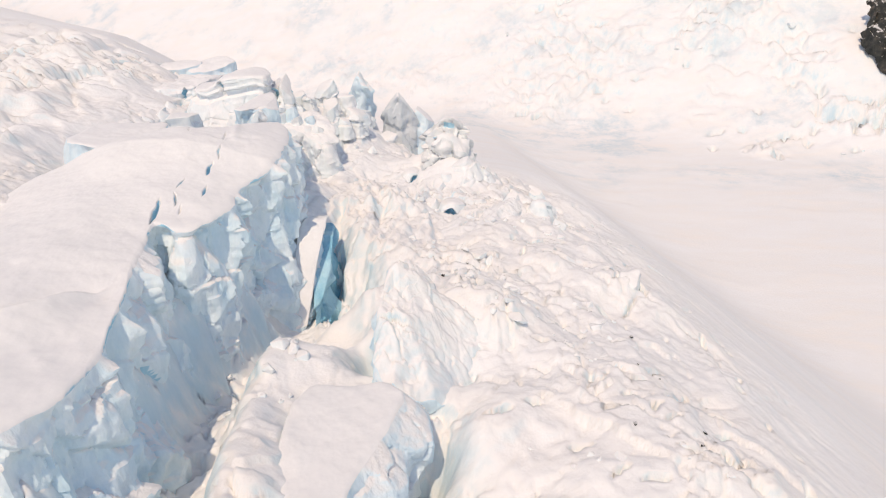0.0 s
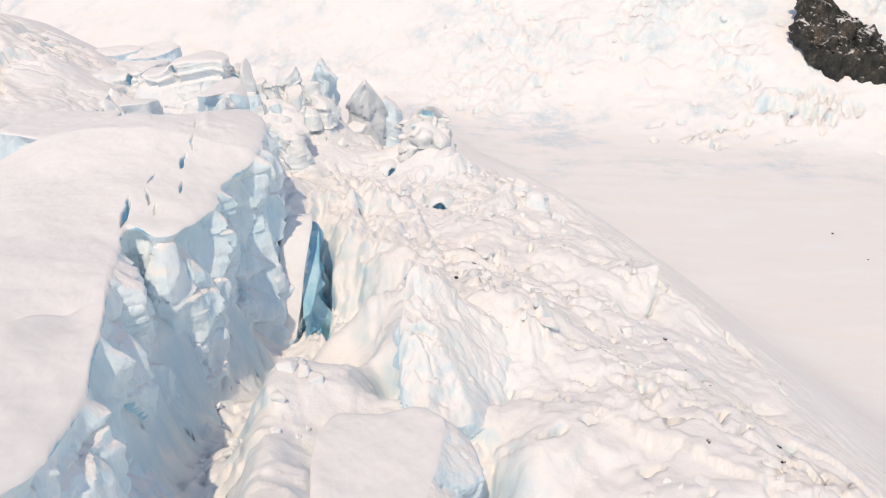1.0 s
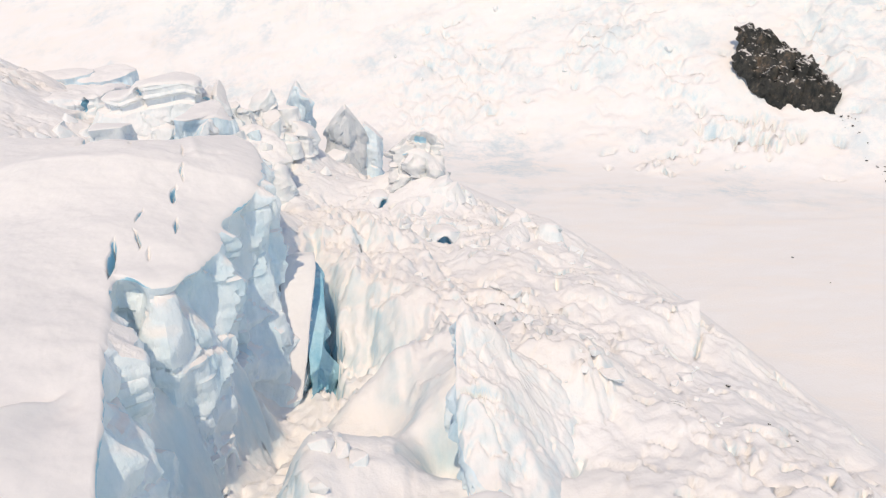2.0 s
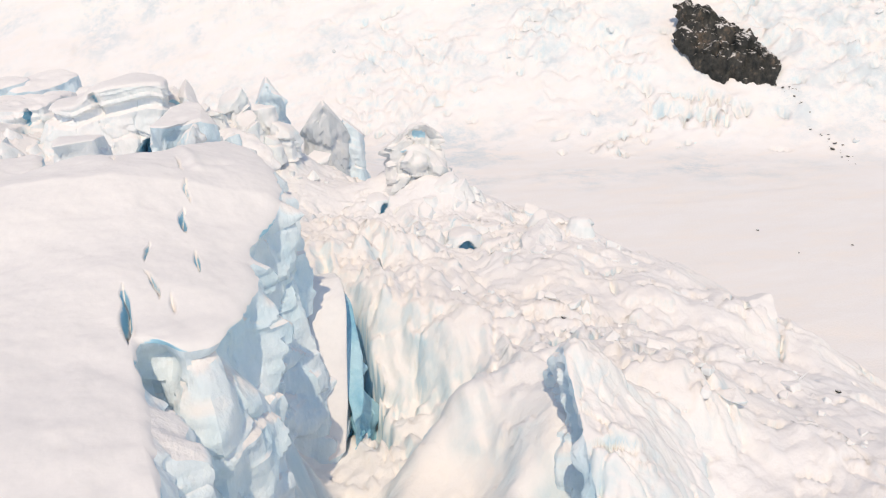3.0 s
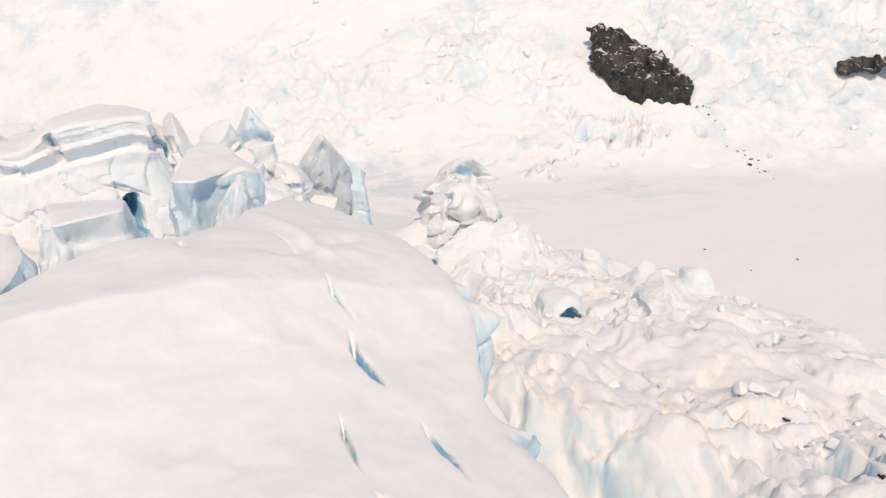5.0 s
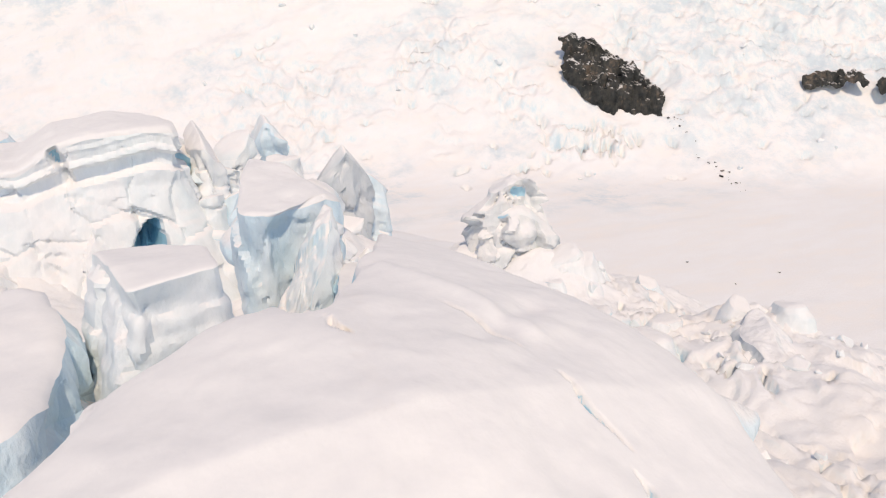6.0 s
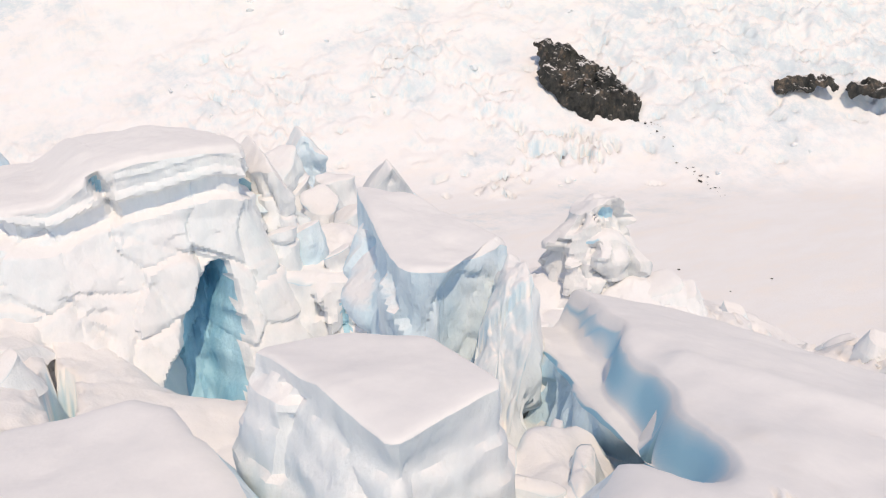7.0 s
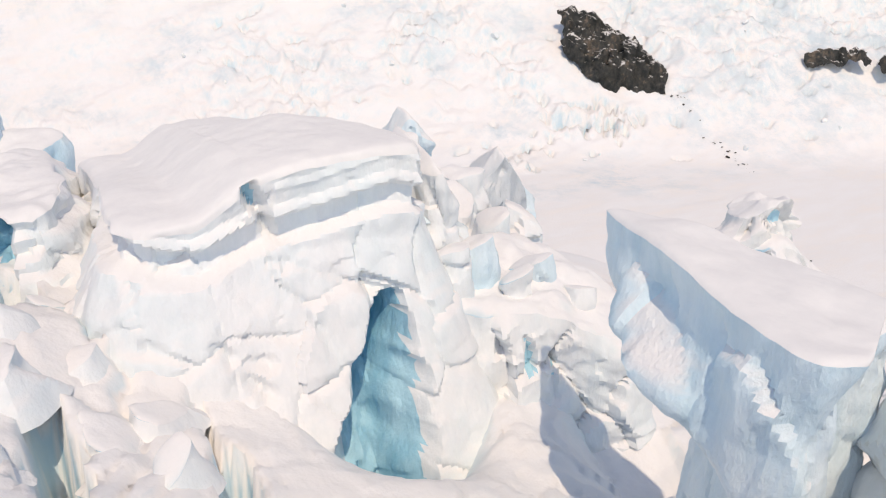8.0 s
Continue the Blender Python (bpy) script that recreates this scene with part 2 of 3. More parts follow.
def near_relief(x, y):
    zero = np.zeros_like(x)
    wx, wy = x + 2.2 * fbm(x / 6, y / 6, zero, 4, 21), y + 2.2 * fbm(x / 6, y / 6, zero + 7, 4, 22)
    patch = step(-0.15, 0.45, fbm(x / 16, y / 16, zero + 2, 3, 24))
    crack, top = cells(wx / 9.0, wy / 9.0, 31)
    z = 0.4 * top - 0.9 * patch * (1 - step(0, 0.12, crack))
    crack, top = cells(wx / 3.0, wy / 3.0, 32)
    z = z + (0.14 + 0.32 * patch) * (top - 0.8 * (1 - step(0, 0.2, crack)))
    crack, top = cells(wx / 1.5 + 3, wy / 1.5, 33)
    z = z + (0.05 + 0.15 * patch) * (top - 0.8 * (1 - step(0, 0.25, crack)))
    return z + 1.5 * fbm(x / 9, y / 9, zero, 4, 40, 0.45)


def far_relief(x, y):
    zero = np.zeros_like(x)
    fx, fy = x + 8 * fbm(x / 30, y / 30, zero, 3, 51), y + 8 * fbm(x / 30, y / 30, zero + 5, 3, 52)
    p, q = 0.8 * fx - 0.6 * fy, 0.6 * fx + 0.8 * fy
    z = 3.8 * ridged(p / 30, q / 14, zero, 3, 53) + 3.2 * vnoise(fx / 16, fy / 11, zero, 54)
    return z + 2.6 * fbm(fx / 6, fy / 4.5, zero, 3, 57)


def surface(x, y):
    shape = x.shape
    x, y = x.ravel(), y.ravel()
    z = ground(x, y)
    near, far = rubble(x, y)
    zero = np.zeros_like(x)
    i = near > 0.002
    near = near * (1 - 0.4 * np.exp(-((along(x, y, TRENCH) - 10.5) / 4) ** 2) * step(70, 80, y))
    z[i] += near[i] * (1 - 0.45 * step(42, 52, -x[i]) + 1.2 * step(72, 90, -x[i])) * near_relief(x[i], y[i])
    # ribs and gullies of the bright slope that closes the trench
    steep = step(92, 100, y) * (1 - step(150, 165, y)) * step(-25, -20, x + 0.5 * np.minimum(y - 112, 0)) * (1 - step(-5, 3, x))
    sway = x + 1.5 * fbm(x / 8, y / 8, zero, 3, 81)
    z = z + steep * (1.1 * ridged(sway / 4.5, y / 22, zero, 3, 82) + 0.5 * fbm(x / 1.6, y / 4, zero, 3, 83))
    # drifts that run down the slope
    p, q = 0.8 * x - 0.6 * y, 0.6 * x + 0.8 * y
    bend = 6 * fbm(x / 30, y / 30, zero, 2, 61)
    z = z + (0.03 + 0.13 * step(15, 45, x) * (1 - step(90, 150, x))) * ridged(p / 26, (q + bend) / 7, zero, 3, 62)
    z = z + (1 - near) * 0.45 * fbm(x / 50, (y + bend) / 16, zero, 3, 44, 0.4)
    order = np.argsort(y, kind="stable")
    rows = y[order]
    for px, py, a, b, turn, deep in PITS:
        c, sn = math.cos(turn), math.sin(turn)
        reach = 1.6 * max(a, b)
        i = order[np.searchsorted(rows, py - reach):np.searchsorted(rows, py + reach)]
        i = i[np.abs(x[i] - px) < reach]
        if not len(i):
            continue
        dx, dy = x[i] - px, y[i] - py
        r = np.hypot((dx * c + dy * sn) / a, (dy * c - dx * sn) / b)
        z[i] -= deep * (1 - step(0.7, 1.18, r + 0.3 * vnoise(x[i] / 1.2, y[i] / 1.2, zero[i], 77)))
    i = far > 0.01
    z[i] += far[i] * far_relief(x[i], y[i])
    i = 0.45 * x + 0.9 * y > 570
    z[i] += step(570, 660, 0.45 * x[i] + 0.9 * y[i]) * (3.0 * fbm(x[i] / 55, y[i] / 40, zero[i], 5, 55, 0.55) + 0.8 * fbm(x[i] / 9, y[i] / 7, zero[i], 3, 56))
    return z.reshape(shape)


def spaced(low, high, fine, growth, end_low, end_high, limit):
    a = list(np.arange(low, high, fine))
    s, p = fine, high
    while p < end_high:
        a.append(p)
        s = min(s * growth, limit) if p < 780 else s * 1.08
        p += s
    s, p = fine, low - fine
    while p > end_low:
        a.insert(0, p)
        s *= 1.03
        p -= s
    return np.array(a)


gx = spaced(-68, 45, 0.37, 1.016, -900, 2600, 2.3)
gy = spaced(50, 215, 0.38, 1.016, -500, 2600, 2.1)
GX, GY = np.meshgrid(gx, gy)
co = np.stack([GX, GY, surface(GX, GY)], -1).reshape(-1, 3)
glacier = mesh_object("ground", co, grid_quads(len(gy), len(gx)), GLACIER)
tagged(glacier, "broken white glacier surface with crevasses and smooth snow bands", "glacier", kind="structure")


# ---------------------------------------------------------------- seracs and snow blocks
def rounded(poly, spacing, soft):
    """The outline as evenly spaced points, its corners eased."""
    p = np.array(poly, float)
    for _ in range(soft):
        q = np.roll(p, -1, 0)
        p = np.stack([0.84 * p + 0.16 * q, 0.16 * p + 0.84 * q], 1).reshape(-1, 2)
    q = np.vstack([p, p[:1]])
    s = np.concatenate([[0], np.cumsum(np.hypot(*np.diff(q, axis=0).T))])
    n = max(24, int(s[-1] / spacing))
    t = np.linspace(0, s[-1], n, endpoint=False)
    p = np.stack([np.interp(t, s, q[:, 0]), np.interp(t, s, q[:, 1])], -1)
    area = np.sum(p[:, 0] * np.roll(p[:, 1], -1) - np.roll(p[:, 0], -1) * p[:, 1])
    return p if area > 0 else p[::-1]


def hollow(x, y, z, line):
    """1 inside a hollow along a line of points (x, y, z, radius), 0 outside it, with sharp edges."""
    best = np.full(x.shape, 9.0)
    for (ax, ay, az, ar), (bx, by, bz, br) in zip(line, line[1:]):
        dx, dy, dz = bx - ax, by - ay, bz - az
        t = np.clip(((x - ax) * dx + (y - ay) * dy + (z - az) * dz) / (dx * dx + dy * dy + dz * dz), 0, 1)
        d = np.sqrt((x - ax - t * dx) ** 2 + (y - ay - t * dy) ** 2 + (z - az - t * dz) ** 2)
        best = np.minimum(best, (d + 0.2 * ar * vnoise(x / (0.7 * ar + 0.2), y / (0.7 * ar + 0.2), z / (0.7 * ar + 0.2), 17)) / (ar + t * (br - ar)))
    return np.clip(1.8 * (1 - best), 0, 1)


def serac(name, poly, top, foot, label, spacing=0.6, soft=2, batter=0.15, flute=1.0, rough=0.5, lip=0.8, seed=0,
          centre=None, wall=None, cap=None, category="serac", group="", wall_name="ice_wall", cap_name="snow_cap", uneven=0.25, facets=0.6, profile=None, carve=(), taper=None, bare_ice=0.7):
    """A standing block of ice with a snow top. poly: its plan; top: a height or a function of x and y; foot: its lower end."""
    p = rounded(poly, spacing, soft)
    n = len(p)
    run = np.concatenate([[0], np.cumsum(np.hypot(*np.diff(p, axis=0).T))])
    mid = np.array(centre) if centre else p.mean(0)
    tangent = np.roll(p, -2, 0) - np.roll(p, 2, 0)
    normal = np.stack([tangent[:, 1], -tangent[:, 0]], -1)
    for _ in range(4):
        normal = (np.roll(normal, 1, 0) + normal * 2 + np.roll(normal, -1, 0)) / 4
    normal /= np.linalg.norm(normal, axis=1)[:, None] + 1e-9
    height = top if callable(top) else (lambda x, y: np.full(x.shape, float(top)))

    def cap_z(x, y):
        zero = np.zeros_like(x)
        return height(x, y) + uneven * fbm(x / 6, y / 6, zero, 3, seed + 5) + 0.25 * uneven * fbm(x / 1.5, y / 1.5, zero, 3, seed + 6)

    rim_z = cap_z(p[:, 0], p[:, 1]) - lip
    rows = max(10, int((rim_z.max() - foot) / spacing))
    f = np.linspace(0, 1, rows + 1)[:, None]
    z = foot + (rim_z - foot) * f
    depth = rim_z - z
    x0, y0 = z * 0 + p[:, 0], z * 0 + p[:, 1]
    push = batter * depth
    ease = np.minimum(1, depth / 1.5 + 0.12)
    push = push + ease * flute * (ridged(x0 / 7, y0 / 7, z / 26, 3, seed) - 0.8) * 0.9
    push = push + ease * rough * 0.7 * fbm(x0 / 3.2, y0 / 3.2, z / 3.6, 4, seed + 1, 0.55)
    crack, face = cells((run + 0.8 * vnoise(x0 / 3, y0 / 3, z / 3, seed + 8)) / 4.2, (z + 0.15 * run) / 6.0, seed + 2)
    push = push + ease * facets * (0.75 * face - 0.75 * (1 - step(0, 0.07, crack)))
    crack, face = cells((run + 0.5 * vnoise(x0, y0, z, seed + 9)) / 1.6, (z - 0.2 * run) / 2.1, seed + 4)
    push = push + ease * facets * 0.22 * face
    if profile:
        push = push + profile(x0, y0, z)
    dug = np.zeros(z.shape)
    for deep, line in carve:
        dug = np.maximum(dug, deep * hollow(x0, y0, z, line) * (0.85 + 0.3 * fbm(x0 / 1.6, y0 / 1.6, z / 4, 3, seed + 12)))
    push = push - dug
    push = np.maximum(push, -0.4 * np.hypot(x0 - mid[0], y0 - mid[1]))
    x1, y1 = x0 + normal[:, 0] * push, y0 + normal[:, 1] * push
    if taper:
        f = taper(x0, y0, z)
        x1, y1 = mid[0] + (x1 - mid[0]) * f, mid[1] + (y1 - mid[1]) * f
    sheet = np.stack([x1, y1, z], -1)
    # ease the saw edges that the grid leaves
    for _ in range(1):
        inner = 0.64 * sheet[1:-1] + 0.09 * (sheet[:-2] + sheet[2:] + np.roll(sheet, 1, 1)[1:-1] + np.roll(sheet, -1, 1)[1:-1])
        sheet[1:-1] = inner
    wall_co = sheet.reshape(-1, 3)
    rim = sheet[-1].copy()
    radius = np.hypot(*(p - mid).T).max()
    rings = max(6, int(radius / (spacing * 0.9)))
    fs = 1 - np.concatenate([[0.0, 0.004, 0.012, 0.025], np.linspace(0.045, 1, rings)])
    co = []
    for f in fs:
        edge = p + (rim[:, :2] - p) * max(0.0, 1 - (1 - f) / 0.04)
        xy = mid + (edge - mid) * f
        inward = np.linalg.norm(edge - xy, axis=1)
        dip = lip * np.exp(-inward / (0.9 * lip + 0.05))
        co.append(np.stack([xy[:, 0], xy[:, 1], cap_z(xy[:, 0], xy[:, 1]) - dip], -1))
    co[0] = rim
    cap_co = np.concatenate(co)
    body = thing(name, label, category, group, at=(mid[0], mid[1], foot))
    off = np.array([mid[0], mid[1], foot])
    side = mesh_object(wall_name, wall_co - off, grid_quads(rows + 1, n, True), wall or ICE, body)
    if carve:
        side.data.materials.append(BLUE_ICE)
        bare = dug.reshape(-1)[grid_quads(rows + 1, n, True)].mean(1) > bare_ice
        side.data.polygons.foreach_set("material_index", bare.astype(np.int32))
    side.data.set_sharp_from_angle(angle=radians(30))
    mesh_object(cap_name, cap_co - off, grid_quads(len(fs), n, True), cap or SNOW, body)
    return body


# open cracks in the snow of the dome: half width, then the line
CRACKS = [(0.42, (-41.5, 95.6), (-40.7, 88)), (0.16, (-40.3, 102.3), (-40.1, 98.4)), (0.22, (-40.1, 97.4), (-38.9, 93.4)), (0.15, (-38.3, 94.2), (-37.9, 91.6)), (0.2, (-37.5, 113.2), (-36.9, 109)), (0.34, (-37.7, 108.4), (-37.4, 103.6)),
          (0.22, (-36.6, 101.2), (-36.2, 97)), (0.14, (-38.6, 120.8), (-37.8, 114.6)), (0.16, (-44.8, 120.2), (-44.0, 117.6))]


def lens(x, y, a, b, half):
    """1 in the middle of a crack that tapers to its ends, 0 outside it."""
    dx, dy = b[0] - a[0], b[1] - a[1]
    t = ((x - a[0]) * dx + (y - a[1]) * dy) / (dx * dx + dy * dy)
    d = np.abs((x - a[0]) * dy - (y - a[1]) * dx) / math.hypot(dx, dy)
    wide = half * np.clip(1 - (2 * t - 1) ** 2, 0.0, 1) + 1e-4
    return np.clip(1 - d / wide, 0, 1) * wide / half


def plateau_top(x, y):
    """The snow dome that the shot passes over."""
    south = np.maximum(0, 112 - y)
    z = 29.4 - 0.009 * (x + 48) ** 2 - 6.0 * (1 - np.exp(-south / 20)) - 0.02 * np.maximum(0, y - 114)
    z = z + 0.8 * fbm(x / 20, y / 20, np.zeros_like(x), 2, 91)
    for half, a, b in CRACKS:
        z = z - 5.5 * half * lens(x + 0.25 * vnoise(x / 1.5, y / 1.5, 0 * x, 93), y, a, b, half)
    # wind-blown crests
    z = z + 0.3 * np.exp(-(along(x, y, [(-38.4, 127.5), (-37.4, 122), (-36.2, 116.5)]) / 0.7) ** 2) - 0.3 * np.exp(-(along(x, y, [(-34, 119.6), (-36.4, 118), (-39, 116.2)]) / 0.8) ** 2)
    # a bench below a scarp along the far brink
    off = 0.5 * (y - 130.4) - 0.866 * (x + 38.2) - 0.5 * vnoise(x / 2.5, y / 2.5, 0 * x, 95)
    z = z - 2.4 * step(0, 0.9, off) * step(120.5, 123.5, y) * step(-46, -44, x)
    # the snow rounds off towards the hollow on the far side
    z = z - 0.35 * np.exp(-(along(x, y, [(-39.6, 133), (-42.6, 125.5), (-45, 124), (-49, 122), (-54, 118.5)]) / 3.0) ** 2)
    # a shallow scoop in the snow beside the cliff
    d = along(x, y, [(-52, 58), (-45, 66), (-40.5, 69.5)])
    z = z - 0.8 * np.exp(-(d / 2.4) ** 2) * step(-56, -46, x)
    # a low scarp in the snow, facing away from the sun
    off = 0.64 * (y - 66) - 0.77 * (x + 43.5) - 0.9 * vnoise(x / 4, y / 4, 0 * x, 94)
    z = z + 2.1 * np.exp(np.minimum(off, 0) / 3.5) * (1 - step(0, 0.9, off)) * step(-62, -52, x) * (1 - step(-43, -38.5, x))
    return np.maximum(z, 16)


WEATHERED = ice_material("weathered_pale_ice", (0.78, 0.785, 0.78), (0.56, 0.66, 0.70), 0.7)
GREY_ICE = ice_material("weathered_grey_ice", (0.66, 0.69, 0.71), (0.50, 0.60, 0.65), 0.6)
def wedge_top(x, y):
    return 28.5 + 0.05 * (y - 140) - 0.06 * (x + 38) - 0.5 * np.maximum(0, x + 36.5)


def wedge_ledge(y, z):
    return 23.4 + 0.33 * (y - 145) - z


def wedge_side(x, y, z):
    """The shaded side of the wedge: an upright band and a sunlit ledge that runs down it."""
    west = step(-0.4, 2.4, -38.6 - 0.06 * (156.5 - y) - x) * step(142, 149, y) * (1 - 0.8 * step(150, 156, y))
    ledge = wedge_ledge(y, z)
    return west * (2.3 * step(-2.2, 0.8, ledge) - 1.7 * step(0.7, 2.4, ledge))


def wedge_taper(x, y, z):
    """Below the ledge the ice is hollowed out towards the plateau."""
    return 1 - 0.5 * step(0.6, 6.5, wedge_ledge(y, z)) * step(140, 144, y)


def strata(x, y, z):
    """Hard and soft snow layers, dipping to one side, above a face that leans back."""
    level = z + 1.2 * np.exp(-((x + 57.5) / 3) ** 2) - 1.1 * np.exp(-((x + 46) / 4.5) ** 2) - 0.03 * (x + 50) + 0.12 * vnoise(x / 2.5, y / 2.5, 0 * x, 157)
    front = step(185, 176, y)
    out = 0.0
    for low, high, deep in ((25.6, 26.8, 1.1), (27.4, 27.65, 0.35), (27.95, 28.35, 0.55), (28.8, 29.05, 0.4), (29.4, 29.6, 0.3)):
        out = out - deep * step(low - 0.5, low, level) * (1 - step(high, high + 0.35, level))
    return front * (out + 0.45 * np.maximum(0, 25 - z))


serac("ice_plateau", [(-46, 34), (-38.5, 43), (-34.6, 50), (-34.6, 56), (-36.2, 67), (-38.8, 78), (-39.5, 83.5), (-40.2, 88.6), (-38.8, 88.4), (-37.2, 87.4), (-35.2, 88), (-33.2, 91), (-31.7, 97), (-32.6, 102.5),
                      (-29.5, 108), (-28, 117), (-29, 127), (-31, 135), (-33.4, 139.4), (-36.0, 139.6), (-37.6, 136.6), (-39.2, 133), (-41, 129), (-42.6, 125.5),
                      (-45, 124), (-49, 122), (-53, 119.5), (-56, 115), (-66, 108), (-78, 95), (-84, 70), (-80, 34)], plateau_top, -6,
      "wide domed snow plateau ending in a fluted blue-white ice cliff", 0.33, 1, 0.10, 2.6, 0.8, 0.4, 100, (-50, 96), category="ice cliff", wall_name="ice_cliff", cap=CRACKED_SNOW, facets=0.9,
      carve=[(2.2, [(-36.2, 69.5, 12.5, 0.9), (-36.4, 70.5, 8, 2.0), (-36.6, 71, 3, 2.8)]), (0.9, [(-31.2, 95, 5, 0.3), (-31.4, 95.5, 1, 0.4), (-31.2, 95, -3, 0.3)]),
             (3.0, [(-42.0, 127, 25.2, 1.0), (-42, 127, 22.5, 1.9), (-41.4, 128.5, 19, 1.6)]), (2.6, [(-38, 137.3, 20, 1.0), (-39.3, 134, 19, 2.0)]),
             (0.6, [(-36.5, 87.4, 16, 0.25), (-37, 87.4, 12, 0.4), (-36.8, 87.4, 9, 0.25)]), (1.2, [(-30, 124, 14, 0.4), (-30, 124, 7, 0.6)])])
serac("snow_wedge", [(-34.4, 144.5), (-36, 150), (-38.4, 156.5), (-40.5, 151), (-42, 146), (-43.2, 141.2), (-41.2, 140), (-39.6, 141.4), (-37.4, 141.2), (-35.6, 142.4)],
      wedge_top, 8, "sharp snow wedge with shaded ice faces beside the plateau", 0.27, 1, 0.03, 0.5, 0.4, 0.35, 120, (-36.8, 142), profile=wedge_side, facets=0.4, taper=wedge_taper)
serac("snow_rubble", [(-36.4, 140.6), (-39.4, 139.2), (-43.6, 136.8), (-44.2, 134.6), (-41.6, 134.4), (-38.6, 136)], lambda x, y: 27.8 + 1.25 * np.minimum(0, x + 37.4) + 0.5 * near_relief(3 * x, 3 * y), 8,
      "broken white snow spilling down between plateau and wedge", 0.22, 1, 0.15, 0.5, 0.8, 0.3, 125, (-40, 137), wall=WHITE_ICE, cap=GLACIER, uneven=0.7, facets=0.8)


def chamfer(poly, size):
    """A plan with each corner cut by a small length, to keep its faces flat."""
    out = []
    for a, b, c in zip(poly[-1:] + poly[:-1], poly, poly[1:] + poly[:1]):
        for q in (a, c):
            d = math.hypot(q[0] - b[0], q[1] - b[1])
            out.append((b[0] + (q[0] - b[0]) * size / d, b[1] + (q[1] - b[1]) * size / d))
    return out


def block_ledges(x, y, z):
    level = z - 0.3 * vnoise(x / 3, y / 3, 0 * x, 133)
    return 0.22 * step(28.2, 28.0, level) + 0.2 * step(27.0, 26.8, level) + 0.25 * step(25.4, 25.1, level) + 0.2 * step(23.6, 23.3, level)


serac("snow_block", chamfer([(-52.6, 135.4), (-49.4, 135.0), (-47.0, 132.2), (-47.2, 127.2), (-51.6, 126.4)], 0.35), lambda x, y: 29.8 - 0.12 * np.maximum(0, y - 130) + 0.04 * (x + 49), 6,
      "flat-topped snow block with layered pale faces", wall=WHITE_ICE, spacing=0.24, soft=0, batter=0.1, flute=0.25, rough=0.3, lip=0.15, seed=130, facets=0.3, profile=block_ledges, uneven=0.2)
serac("snow_block", [(-61, 140), (-55.4, 139), (-54.3, 131), (-55.5, 123), (-62, 120), (-70, 124), (-70, 138)], 26.4, 6,
      "low snow block with a smooth top beside the crevasse", 0.4, 1, 0.12, 0.5, 0.4, 0.4, 140)
serac("snow_rubble", [(-46.8, 126.5), (-44, 125.5), (-41.2, 127), (-41, 130), (-43, 131), (-45.8, 129)], 25.0, 10,
      "low heap of broken snow beside the plateau", 0.25, 1, 0.2, 0.6, 0.8, 0.5, 145, cap=GLACIER, uneven=1.0, facets=1.0)
serac("layered_snow_bank", [(-60.5, 196), (-60.2, 186), (-61.0, 178), (-61.4, 171.5), (-60.2, 169), (-58, 168.4), (-54, 168), (-50, 167.6), (-46, 167.4), (-42.2, 167.9), (-41.8, 173), (-45, 182), (-50, 195)],
      lambda x, y: 30.7 - 2.4 * (1 - step(-57.5, -53, x)) - 0.025 * np.clip(x + 47, -6, 6) ** 2 - 0.12 * np.maximum(0, y - 178), 3, "tall white snow bank with curved strata above a blue cleft", 0.2, 1, 0.02, 0.3, 0.22, 0.7, 150, (-53, 183),
      wall=WHITE_ICE, facets=0.42, profile=strata, bare_ice=1.25,
      carve=[(1.6, [(-54.8, 168, 30.4, 0.7), (-53.6, 168, 28, 0.6), (-52.6, 168, 25.4, 0.35)]),
             (6.5, [(-46.2, 167.4, 20.8, 0.9), (-47.5, 167.5, 16.5, 2.3), (-49.2, 167.6, 9, 3.8)]),
             (0.45, [(-53.1, 168, 24.5, 0.3), (-51.3, 168, 24, 0.3), (-47.2, 167.5, 21.9, 0.34), (-44, 168, 21, 0.3)]),
             (0.45, [(-51, 167.7, 20.7, 0.35), (-49.6, 167.6, 17.6, 0.55), (-48.6, 167.5, 14.5, 0.3)]),
             (0.45, [(-61.2, 169.5, 27, 0.3), (-61.4, 169.7, 23.4, 0.35), (-59.9, 169, 21, 0.5), (-58.2, 168.4, 20, 0.22)]),
             (0.55, [(-55.4, 168, 19.4, 0.35), (-54.1, 168, 19.1, 0.5)]), (0.55, [(-55.6, 168, 18.7, 0.35), (-54.4, 168, 17.6, 0.6)]), (0.4, [(-57, 168.3, 20.6, 0.35), (-56.2, 168.2, 19.8, 0.5)])])
